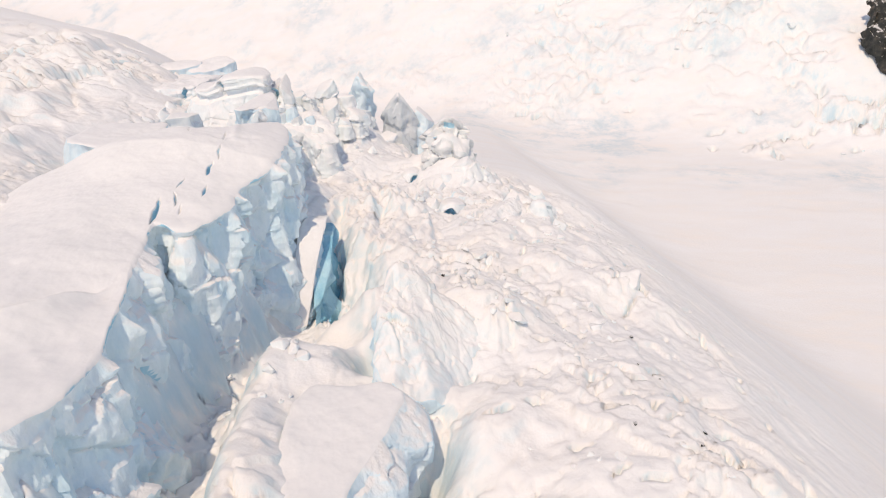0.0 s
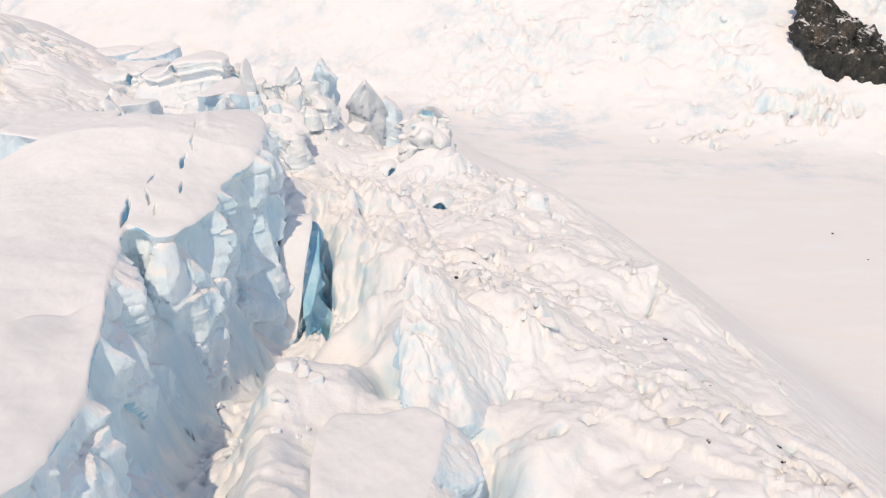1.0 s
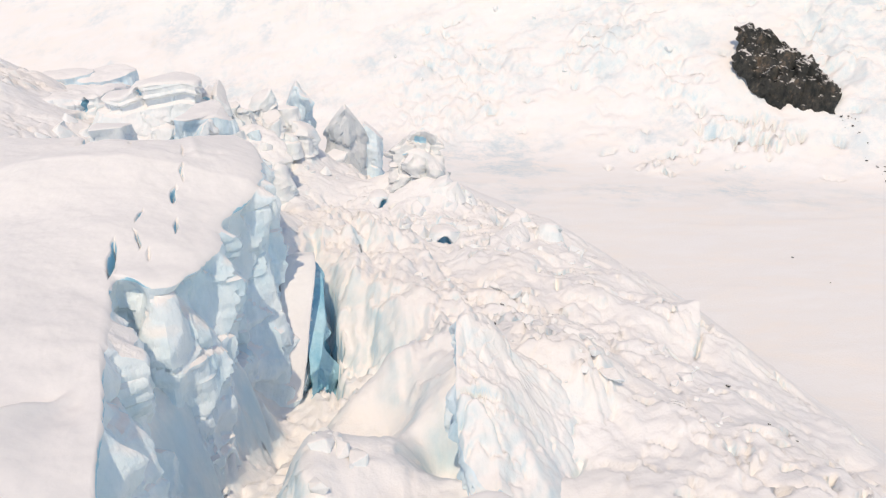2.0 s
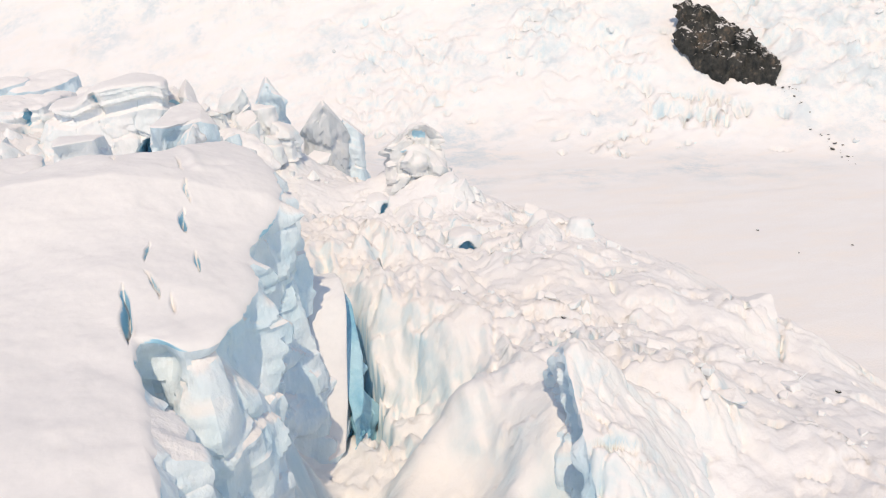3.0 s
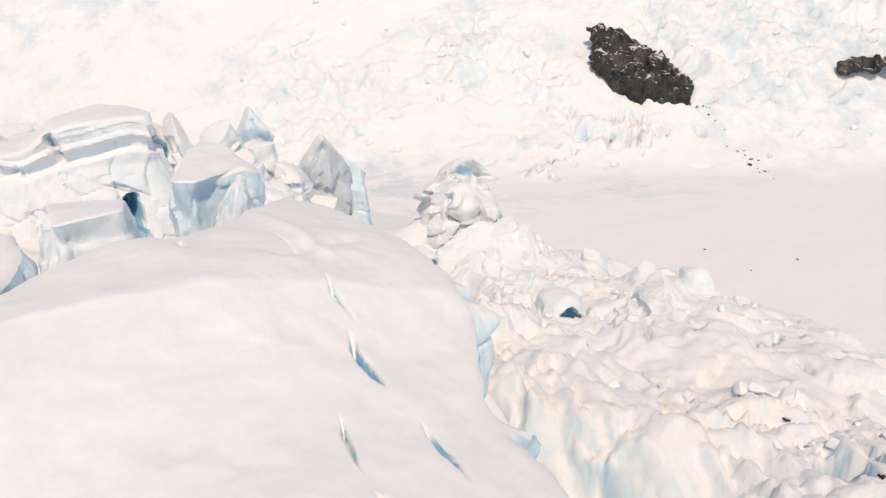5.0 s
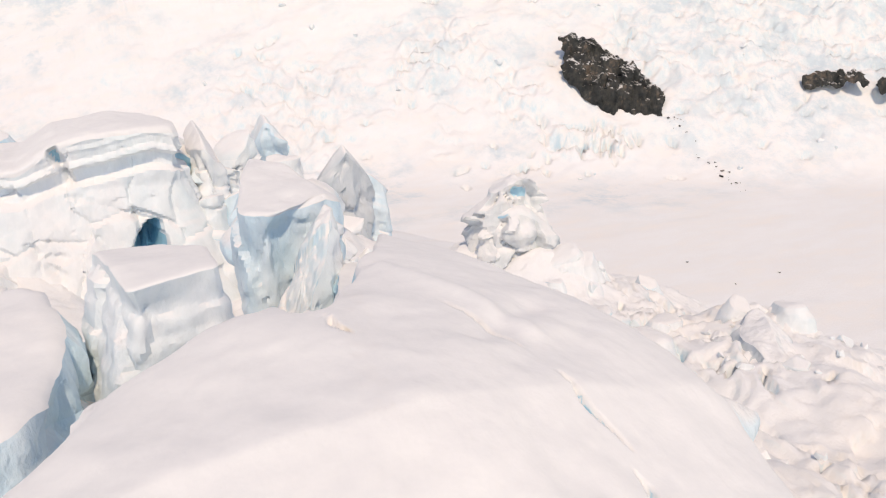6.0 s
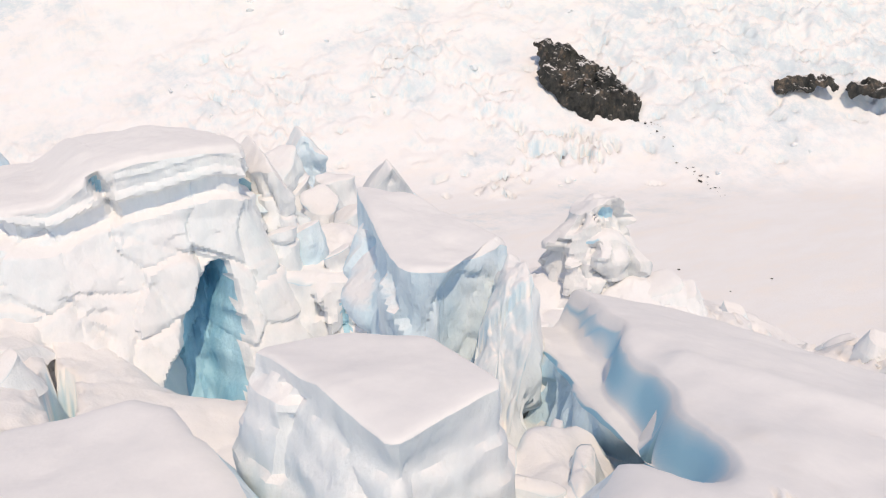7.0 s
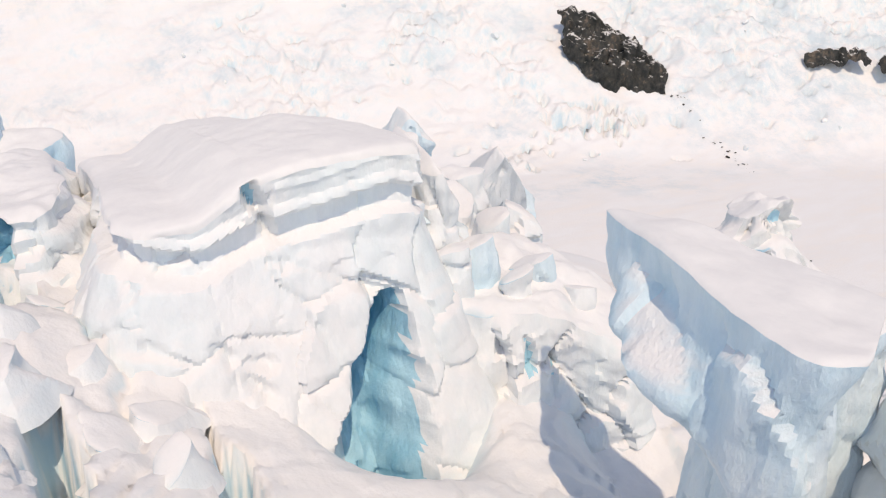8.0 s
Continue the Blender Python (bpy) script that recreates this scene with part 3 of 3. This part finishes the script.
serac("layered_snow_bank", [(-84, 182), (-74, 178.5), (-68, 180.5), (-64, 179), (-62.2, 183), (-62, 196), (-64, 208), (-84, 208)],
      lambda x, y: 26.4 + 0.12 * (x + 62) - 0.1 * np.maximum(0, y - 190), 4, "stepped snow bank split by narrow blue crevasses", 0.3, 1, 0.25, 0.5, 0.6, 0.4, 155, wall=WHITE_ICE, facets=0.9, uneven=0.6,
      profile=lambda x, y, z: 0.5 * step(24.6, 24.2, z) + 0.7 * step(22.4, 21.9, z) + 0.9 * step(19.4, 18.9, z) + 0.3 * vnoise(x / 3, y / 3, z / 0.8, 156),
      carve=[(2.2, [(-66.4, 180, 26, 0.5), (-66.6, 180, 23.5, 0.7), (-66.2, 180, 21.4, 0.3)]), (1.8, [(-63.8, 179.3, 22.4, 0.35), (-63.7, 179.3, 19.5, 0.5), (-63.9, 179.3, 17.8, 0.3)]),
             (2.0, [(-67.4, 180.4, 20.6, 0.5), (-67.2, 180.4, 17.8, 0.8)]), (1.2, [(-72, 179.2, 22, 0.3), (-71.4, 179.3, 18.6, 0.5)])])
rng = random.Random(31)
for k in range(12):
    bx, by, r = -66 - 7 * (k % 6) + rng.uniform(-3, 3), 206 + 17 * (k // 6) + rng.uniform(-5, 5), rng.uniform(4.5, 8)
    turn, level = rng.uniform(-0.4, 0.4), rng.uniform(21, 26) + 0.5 * (k // 6)
    plan = [(bx + 1.4 * r * rng.uniform(0.8, 1.1) * math.cos(a + turn), by + r * rng.uniform(0.7, 1.1) * math.sin(a + turn)) for a in (0.3, 1.2, 2.4, 3.5, 4.6, 5.6)]
    serac("snow_block", plan, lambda x, y: level + 0.16 * (y - by) + 0.08 * (x - bx), 6, "tilted snow block split off by blue crevasses", 0.5, 1, 0.08, 0.5, 0.5, 0.5, 700 + k, uneven=0.5, facets=0.7, group="snow blocks west of the bank", category="snow block")
# added backing: its blue colour stands in for the shade in the gap
serac("ice_tower", [(-45, 174), (-42, 173), (-39, 174), (-39.5, 180), (-44, 181)], lambda x, y: 27.5 - 0.5 * np.abs(x + 42), 8, "blue ice backing added to darken the gap beside the bank", 0.3, 1, 0.03, 1.0, 0.9, 0.25, 162, wall=BLUE_ICE, cap=GLACIER, uneven=0.8)
serac("ice_tower", [(-41.2, 173.5), (-39.6, 170.4), (-38.0, 171.5), (-38.2, 177), (-40.6, 178)], lambda x, y: 28.2 - 1.3 * np.abs(x + 39.6) + 0.2 * (y - 172), 8, "narrow leaning white ice tower", 0.25, 1, 0.03, 1.0, 0.8, 0.25, 160, uneven=0.8, wall=WHITE_ICE)
serac("ice_tower", [(-41.4, 166), (-38, 164.6), (-35, 163.6), (-31, 161.8), (-27.5, 161.5), (-26, 167), (-30, 173), (-38, 174.5), (-41, 171)], lambda x, y: 19.3 - 0.15 * (x + 38) + 0.25 * (y - 165), 4,
      "white broken ice wall behind a deep blue cleft", 0.26, 1, 0.16, 0.5, 0.7, 0.4, 165, wall=WHITE_ICE, cap=GLACIER, uneven=0.9, facets=1.1,
      carve=[(1.0, [(-38.9, 165, 8.8, 0.2), (-37.2, 164.5, 8.2, 0.35)]), (0.9, [(-34.5, 163.5, 15.5, 0.3), (-34.2, 163.5, 12, 0.5)]), (1.2, [(-36.6, 164, 17, 0.3), (-36.2, 164, 14.5, 0.6)])])
serac("ice_tower", [(-27, 203), (-23, 201.5), (-21.5, 205), (-23, 211), (-27, 210)], lambda x, y: 22.8 - 0.9 * np.abs(x + 24.5), 4, "ragged ice tower among the far seracs", 0.35, 1, 0.1, 1.4, 1.2, 0.3, 168, cap=GLACIER, uneven=2.0)
serac("ice_spire", [(-17.5, 200), (-13, 198), (-8, 200), (-7, 205), (-11, 206.5), (-16, 205)], lambda x, y: 20.8 - 1.25 * np.abs(x + 13) - 0.6 * np.abs(y - 200), -6,
      "pointed grey ice spire standing above the rubble", 0.4, 1, 0.1, 1.2, 0.7, 0.25, 170, (-12.5, 201), wall=GREY_ICE, cap=GREY_ICE, cap_name="ice_tip")
serac("ice_column", [(-8, 202.5), (-4.5, 202), (-2.5, 205), (-4, 209), (-8, 208)], lambda x, y: 13.5 - 0.8 * (x + 6), -8,
      "fluted ice columns beside the spire", 0.4, 1, 0.12, 1.2, 0.8, 0.3, 175)
serac("ice_arch_block", [(-2.6, 171.6), (-0.6, 169.6), (3.2, 169.6), (5.2, 171.6), (3.5, 175), (-1, 175)], lambda x, y: 20.2 - 0.12 * (x - 1.4) ** 2 - 0.15 * (y - 171), 9,
      "low weathered pale ice block on a hump", 0.26, 1, 0.3, 0.8, 1.2, 0.3, 180, wall=WEATHERED, uneven=1.2, facets=1.4, carve=[(1.6, [(0.2, 169.6, 18.2, 0.8), (2.4, 169.6, 17.7, 0.9)])])
serac("ice_hump", [(-3.6, 171), (-2, 168.2), (2, 167.2), (5.6, 168.6), (6.8, 172), (5, 176.5), (-1.6, 176.5)], lambda x, y: 15.6 - 0.05 * (x - 1.4) ** 2 - 0.05 * (y - 171) ** 2, -4,
      "tall white ice hump carrying a weathered block", 0.28, 1, 0.26, 1.0, 1.2, 0.4, 182, wall=WEATHERED, cap=GLACIER, uneven=1.2, facets=1.5)
serac("ice_flake", [(-27, 107), (-24, 107.5), (-21.8, 117), (-22, 126), (-25, 127), (-27, 118)], lambda x, y: 12.5 - 0.08 * (y - 121) ** 2 * (y < 121) - 0.3 * np.maximum(0, y - 121), -6,
      "sunlit ice slab leaning off the cliff above a blue slit", 0.3, 1, 0.1, 0.9, 0.8, 0.4, 185, facets=0.8,
      taper=lambda x, y, z: 1 - 0.45 * np.clip((z + 2) / 14, 0, 1))
serac("snow_block", [(-19, 68), (-17, 73), (-13, 72), (-7.5, 73), (-5, 70), (-7, 63), (-10, 55), (-11, 48), (-18, 47)], 9, -4,
      "flat snow-topped block beside the trench", 0.28, 1, 0.04, 0.4, 0.5, 0.4, 190, profile=lambda x, y, z: step(-10.5, -9, x) * (0.75 * np.clip(8.6 - z, 0, 4) - 0.25 * np.clip(4.6 - z, 0, 6)))


# ---------------------------------------------------------------- rock in the mountain flank
def rock_material():
    m, n, l, b = material("dark_rock")
    colour = ramp(n, l, tex_noise(n, l, 0.09, 10, 0.7), [(0.38, (0.022, 0.028, 0.029)), (0.55, (0.066, 0.068, 0.064)), (0.68, (0.24, 0.19, 0.15))])
    fine = ramp(n, l, tex_noise(n, l, 0.5, 8, 0.7, (1, 1, 0.3)), [(0.3, (0.5, 0.5, 0.5)), (0.65, (1.2, 1.15, 1.1))])
    colour = blend(n, l, 1.0, colour, fine, "MULTIPLY")
    colour = blend(n, l, steepness(n, l, 0.76, 0.9), (0.8, 0.79, 0.78), colour)
    l.new(colour, b.inputs["Base Color"])
    b.inputs["Roughness"].default_value = 0.85
    bump(n, l, b, [(tex_noise(n, l, 0.25, 10, 0.7), 0.9, 3.0)])
    return m


ROCK = rock_material()


def outcrop(centre, right, up, width, height, outline, label, seed, bulge=9.0):
    """A rock face standing out of the snow. outline: half width across, from the foot to the top, as (left, right) shares."""
    right, up = Vector(right).normalized(), Vector(up).normalized()
    out = right.cross(up)
    if out.y > 0:
        out = -out
    nx, ny = int(width / 0.9), int(height / 0.9)
    s, t = np.meshgrid(np.linspace(0, 1, nx), np.linspace(0, 1, ny))
    levels = np.linspace(0, 1, len(outline))
    lo = np.interp(t, levels, [o[0] for o in outline])
    hi = np.interp(t, levels, [o[1] for o in outline])
    a = (lo + (hi - lo) * s) * width
    b = t * height
    zero = np.zeros_like(a)
    a = a + 2.5 * fbm(a / 9, b / 9, zero, 4, seed) * 1.3
    b = b + 2.5 * fbm(a / 9, b / 9, zero + 4, 4, seed + 1) * 1.3
    edge = np.minimum(np.minimum(s, 1 - s) * 5, np.minimum(t, 1 - t) * 5)
    crag, top = cells(a / 13, b / 16, seed + 2)
    d = bulge * np.minimum(edge, 1) ** 0.6 - 1.0 + 2.6 * top * np.minimum(1, edge) + 2.5 * ridged(a / 11, b / 20, zero, 4, seed + 3)
    c, r, u, o = np.array(centre), np.array(right), np.array(up), np.array(out)
    co = c + a[..., None] * r + b[..., None] * u + d[..., None] * o
    body = thing("rock_outcrop", label, "rock", at=centre)
    quads = grid_quads(ny, nx)
    split = (s + 0.06 * fbm(a / 14, b / 14, zero, 3, seed + 7)).reshape(-1)[quads[:, 0]]
    crags = max(2, int(width / 24))
    for k in range(crags):
        mine = quads[(split >= (k / crags if k else -9)) & (split < ((k + 1) / crags if k < crags - 1 else 9))]
        used, index = np.unique(mine, return_inverse=True)
        mesh_object("crag", (co - c).reshape(-1, 3)[used], index.reshape(-1, 4), ROCK, body)
    return body


outcrop((371, 560, -47), (63, -39, 0), (9, 18, 25), 100, 84,
        [(-0.04, 0.46), (-0.17, 0.50), (-0.24, 0.48), (-0.37, 0.36), (-0.40, 0.25), (-0.37, 0.13), (-0.37, -0.15), (-0.36, -0.30)],
        "dark craggy rock outcrop standing out of the snow flank", 210)
outcrop((560, 478, -22), (50, -42, 4), (9, 18, 12), 52, 17, [(-0.50, 0.46), (-0.52, 0.52), (-0.50, 0.50), (-0.36, 0.44)],
        "long dark rock rib in the upper icefall", 230, 4.5)
outcrop((604, 440, -26), (50, -42, 0), (9, 18, 14), 44, 22, [(-0.48, 0.52), (-0.52, 0.55), (-0.42, 0.52), (-0.30, 0.45)],
        "broad dark rock rib above a grey snow slope", 240, 4.5)

# the broken brink of the mound above the trench
serac("ice_hump", [(-1.2, 144.2), (-0.4, 142.4), (3, 142.2), (5, 144.2), (4, 147.2), (0, 147.7)], lambda x, y: 7.4 - 0.1 * (x - 2) ** 2, -3, "small ice hump with a dark blue hollow in its face", 0.25, 1, 0.5, 0.3, 0.4, 0.4, 312,
      wall=WHITE_ICE, cap=GLACIER, carve=[(3.2, [(1.2, 142.3, 5.4, 1.1), (1.8, 142.2, 3.6, 1.6)])])
serac("ice_hump", [(-11, 166), (-9.5, 164.4), (-6.5, 164.2), (-5, 167), (-7, 170), (-10.5, 169)], lambda x, y: 7.8 - 0.15 * (x + 8) ** 2, -8, "cracked ice hump with a blue hollow", 0.28, 1, 0.5, 0.4, 0.5, 0.4, 314,
      wall=WHITE_ICE, cap=GLACIER, carve=[(2.4, [(-7, 164.3, 6.0, 0.8), (-8.4, 164.3, 2.5, 1.4)])])
serac("ice_hump", [(-8, 155), (-5.5, 151), (0, 150), (6, 154), (8, 161), (6, 167), (-6, 167), (-9, 160)],
      lambda x, y: surface(x, y) + 0.6, -8, "white broken ice hump below the weathered block", 0.35, 1, 0.35, 0.6, 0.8, 0.6, 310, wall=WHITE_ICE, cap=GLACIER, uneven=0.5, facets=1.0)


# ---------------------------------------------------------------- loose ice blocks and stones
def chunk_mesh(name, mat, rng, flat=0.7, points=14):
    bm = bmesh.new()
    for _ in range(points):
        v = Vector((rng.uniform(-1, 1), rng.uniform(-1, 1), rng.uniform(-1, 1)))
        v = v.normalized() * rng.uniform(0.75, 1.0)
        bm.verts.new((v.x, v.y, v.z * flat))
    hull = bmesh.ops.convex_hull(bm, input=bm.verts)
    loose = [g for g in hull["geom_interior"] if isinstance(g, bmesh.types.BMVert)]
    if loose:
        bmesh.ops.delete(bm, geom=loose, context="VERTS")
    bmesh.ops.bevel(bm, geom=bm.edges[:], offset=0.06, segments=1, affect="EDGES")
    me = bpy.data.meshes.new(name)
    bm.to_mesh(me)
    bm.free()
    me.materials.append(mat)
    return me


rng = random.Random(7)
CHUNKS = [chunk_mesh("ice_block", WHITE_ICE, rng, rng.uniform(0.6, 1.1)) for _ in range(8)]
STONES = [chunk_mesh("boulder", ROCK, rng, 0.7, 18) for _ in range(4)]


def strew(name, meshes, count, place, size, label, category, group, sunk=0.3):
    """Loose pieces lying on the glacier. place: gives a random x, y or None."""
    spots = []
    while len(spots) < count:
        xy = place()
        if xy:
            spots.append((*xy, size()))
    a = np.array(spots)
    z = surface(a[:, 0], a[:, 1])
    for (x, y, r), h in zip(spots, z):
        ob = new(name, rng.choice(meshes))
        ob.location = (x, y, h + r * sunk)
        ob.rotation_euler = (rng.uniform(-0.5, 0.5), rng.uniform(-0.5, 0.5), rng.uniform(0, 6.28))
        ob.scale = (r * rng.uniform(0.7, 1.3), r * rng.uniform(0.7, 1.3), r * rng.uniform(0.6, 1.2))
        tagged(ob, label, category, group)


def mound_spot():
    x, y = rng.uniform(-8, 48), rng.uniform(60, 215)
    clump = noise.noise(Vector((x / 14, y / 14, 3.0)))
    return (x, y) if clump > 0.1 and x + 0.1 * (y - 100) < 34 else None


def far_spot():
    x, y = rng.uniform(60, 620), rng.uniform(430, 860)
    v = 0.45 * x + 0.9 * y
    clump = noise.noise(Vector((x / 45, y / 45, 8.0)))
    return (x, y) if 600 < v < 850 and clump > 0.25 else None


def stone_trail():
    t = rng.random()
    return (414 - 10 * t ** 3 + rng.gauss(0, 4.5), 534 - 104 * t + rng.gauss(0, 4))


strew("ice_block", CHUNKS, 110, mound_spot, lambda: min(1.7, 0.3 + rng.expovariate(2.6)), "angular white ice block half sunk in the mound", "ice block", "loose ice blocks on the mound", 0.1)
strew("ice_block", CHUNKS, 40, far_spot, lambda: rng.uniform(1.5, 4.5), "toppled ice block in the far icefall", "ice block", "ice blocks of the far icefall", 0.25)
strew("boulder", STONES, 34, stone_trail, lambda: min(2.4, 0.3 + rng.expovariate(1.9)), "small dark boulder on the snow below the outcrop", "boulder", "boulders below the rock outcrop")
strew("boulder", STONES, 3, lambda: (rng.uniform(235, 290), rng.uniform(310, 350)), lambda: rng.uniform(0.3, 1.1), "dark stone lying on the smooth snow band", "boulder", "stones on the snow band")
strew("boulder", STONES, 9, lambda: (rng.uniform(-2, 42), rng.uniform(64, 120)), lambda: rng.uniform(0.2, 0.42), "small grey stone lying on the broken ice", "boulder", "stones on the mound")
serac("ice_fin", [(7.5, 134), (10.5, 131.5), (14.5, 134.5), (17, 140), (14, 142), (9.5, 139)], lambda x, y: 8.8 - 0.55 * np.abs(0.8 * (x - 12) - 0.6 * (y - 137)) + 0.15 * (y - 137), -8,
      "broad cracked grey ice fin leaning on the mound", 0.3, 1, 0.3, 1.3, 1.2, 0.3, 335, wall=GREY_ICE, cap=GREY_ICE, cap_name="ice_crest", uneven=1.0)
serac("ice_fin", [(31, 110), (33.5, 108.5), (35, 112), (34, 117), (31.5, 116)], lambda x, y: 5.4 - 0.5 * np.abs(y - 112), -8, "low ice fin with a shaded hollow side", 0.28, 1, 0.2, 0.4, 0.5, 0.3, 345, wall=WHITE_ICE, uneven=0.5, carve=[(1.8, [(31, 114, 3.2, 1.0), (31.2, 110.5, 2.2, 1.2), (33, 108.8, 0.5, 0.6)])])


def spur_spot():
    return (rng.uniform(-33, -19), rng.uniform(66, 90))


strew("ice_block", CHUNKS, 36, spur_spot, lambda: min(1.3, 0.3 + rng.expovariate(2.4)), "jagged white ice block on the edge of the trench", "ice block", "ice blocks beside the trench", 0.15)
strew("ice_block", CHUNKS, 30, lambda: (rng.uniform(4, 24), rng.uniform(128, 152)), lambda: min(2.0, 0.4 + rng.expovariate(1.8)), "pale ice block along the back of the mound", "ice block", "ice blocks behind the mound", 0.1)
strew("ice_block", CHUNKS, 38, lambda: (rng.uniform(-36, -14), rng.uniform(174, 216)), lambda: min(3.2, 0.6 + rng.expovariate(1.1)), "broken ice block among the seracs", "ice block", "ice blocks among the seracs", 0.15)
serac("ice_slit", [(-23.6, 108), (-21.8, 109), (-20.9, 114), (-20.9, 121), (-21.8, 127), (-24, 127)], lambda x, y: 1 + 0.75 * np.minimum(y - 109, 11), -8, "deep blue ice in the slit behind the slab", 0.35, 1, 0.1, 1.2, 1.3, 0.3, 350, wall=BLUE_ICE, cap=BLUE_ICE, cap_name="ice_floor")


# ---------------------------------------------------------------- broken lumps of ice standing about
def lump(x, y, r, high, label, group, seed, mat=WHITE_ICE, lean=0.25, name="ice_lump"):
    """A small broken pinnacle with an uneven plan and a slanting top."""
    pick = random.Random(seed)
    corners = pick.randint(5, 7)
    poly = []
    for k in range(corners):
        a = (k + pick.uniform(-0.3, 0.3)) * 6.283 / corners
        q = r * pick.uniform(0.65, 1.15)
        poly.append((x + q * math.cos(a), y + 1.15 * q * math.sin(a)))
    foot = float(surface(np.array([x]), np.array([y]))[0]) - 1.5
    tx, ty = pick.uniform(-0.7, 0.7), pick.uniform(-0.5, 0.5)
    serac(name, poly, lambda u, v: foot + 1.5 + high + tx * (u - x) + ty * (v - y), foot, label, max(0.2, min(0.6, r * 0.13)), 1, lean, 0.16 * r, 0.2 * r, 0.15 * r, seed,
          wall=mat, cap=GLACIER, uneven=0.16 * r, facets=0.32 * r, group=group, category="ice block")


rng = random.Random(23)
for k in range(13):
    lump(rng.uniform(-42, -22), rng.uniform(174, 198), rng.uniform(1.6, 3.2), rng.uniform(3, 8), "white broken ice pinnacle behind the blue cleft", "pinnacles behind the cleft", 400 + k)
for k, (x, y) in enumerate([(-66.8, 171), (-64.2, 167.4), (-67.8, 165.3), (-63.2, 162.0), (-68.4, 160.5), (-61.0, 163.4), (-61.4, 158.0), (-64.8, 174.5)]):
    lump(x, y, rng.uniform(1.1, 1.9), rng.uniform(0.25, 0.8), "low white broken ice lump between the crevasses", "ice lumps between the crevasses", 430 + k, WHITE_ICE, 0.5)
for k in range(12):
    y = rng.uniform(140, 172)
    lump(rng.uniform(-6, 26) + 0.1 * (150 - y), y, rng.uniform(1.0, 2.4), rng.uniform(0.5, 2.2), "cream-white ice lump on the broken mound", "ice lumps on the mound", 480 + k, WHITE_ICE, 0.45)
for k, (x, y) in enumerate([(-45.6, 130.2), (-43.6, 127.2), (-42.6, 129.8), (-44.8, 125.9), (-46, 127.6)]):
    serac("snow_rubble", [(x + 1.3 * math.cos(a + k), y + 1.3 * math.sin(a + 2 * k)) for a in (0, 1.2, 2.3, 3.5, 4.9)], 25.4 + 0.5 * math.sin(2.1 * k), 20, "broken white snow lump beside the plateau", 0.2, 1, 0.3, 0.2, 0.4, 0.3, 510 + k,
          wall=WHITE_ICE, cap=GLACIER, uneven=0.5, facets=0.5, group="broken snow lumps", category="snow lump")

for k, (x, y, top, r) in enumerate([(-40, 168.6, 23, 1.5), (-37.4, 170, 22.2, 1.9), (-35.6, 166.6, 20.6, 1.5), (-33, 168.6, 20.4, 2.0), (-30, 165.6, 18.8, 1.6), (-39.4, 173, 25, 1.5), (-36.5, 174.5, 23, 1.8)]):
    pick = random.Random(600 + k)
    poly = [(x + r * pick.uniform(0.6, 1.2) * math.cos(a), y + r * pick.uniform(0.6, 1.3) * math.sin(a)) for a in (0.2, 1.3, 2.4, 3.4, 4.5, 5.4)]
    tilt = pick.uniform(-1.0, 1.0)
    serac("ice_lump", poly, lambda u, v: top + tilt * (u - x) - 0.4 * (v - y), 13, "sharp upright ice piece on the broken wall", 0.24, 1, 0.1, 0.3, 0.4, 0.25, 600 + k,
          wall=ICE if k % 2 else WHITE_ICE, cap=GLACIER, uneven=0.4, facets=0.6, group="ice pieces on the broken wall", category="ice block")
# bluish wall and blue hollow floor: colour that deepens the shade on this side
serac("ice_cliff_block", [(-9.8, 79), (-9.2, 83), (-8.4, 87), (-7.4, 91), (-5.4, 95.5), (2, 97), (8, 92), (7, 82), (1, 75), (-4, 73), (-7.5, 73.5), (-9.6, 76)],
      lambda x, y: 18.4 - 0.7 * np.maximum(0, x + 6.8) - 0.74 * np.maximum(0, 88.5 - y) - 0.9 * np.maximum(0, y - 91) + 1.0 * near_relief(x + 31, y), -2,
      "white ice ridge with a deep shaded hollow in one side", 0.26, 1, 0.0, 0.5, 0.8, 0.4, 620, (-3.5, 87), wall=ICE, cap=GLACIER, uneven=0.9, facets=0.8, category="ice cliff", bare_ice=3.2,
      carve=[(4.6, [(-8.2, 88, 15.5, 0.8), (-9, 84.5, 10.5, 2.6), (-9.4, 81.5, 6, 3.4), (-9.4, 81, 3, 3.4)])])
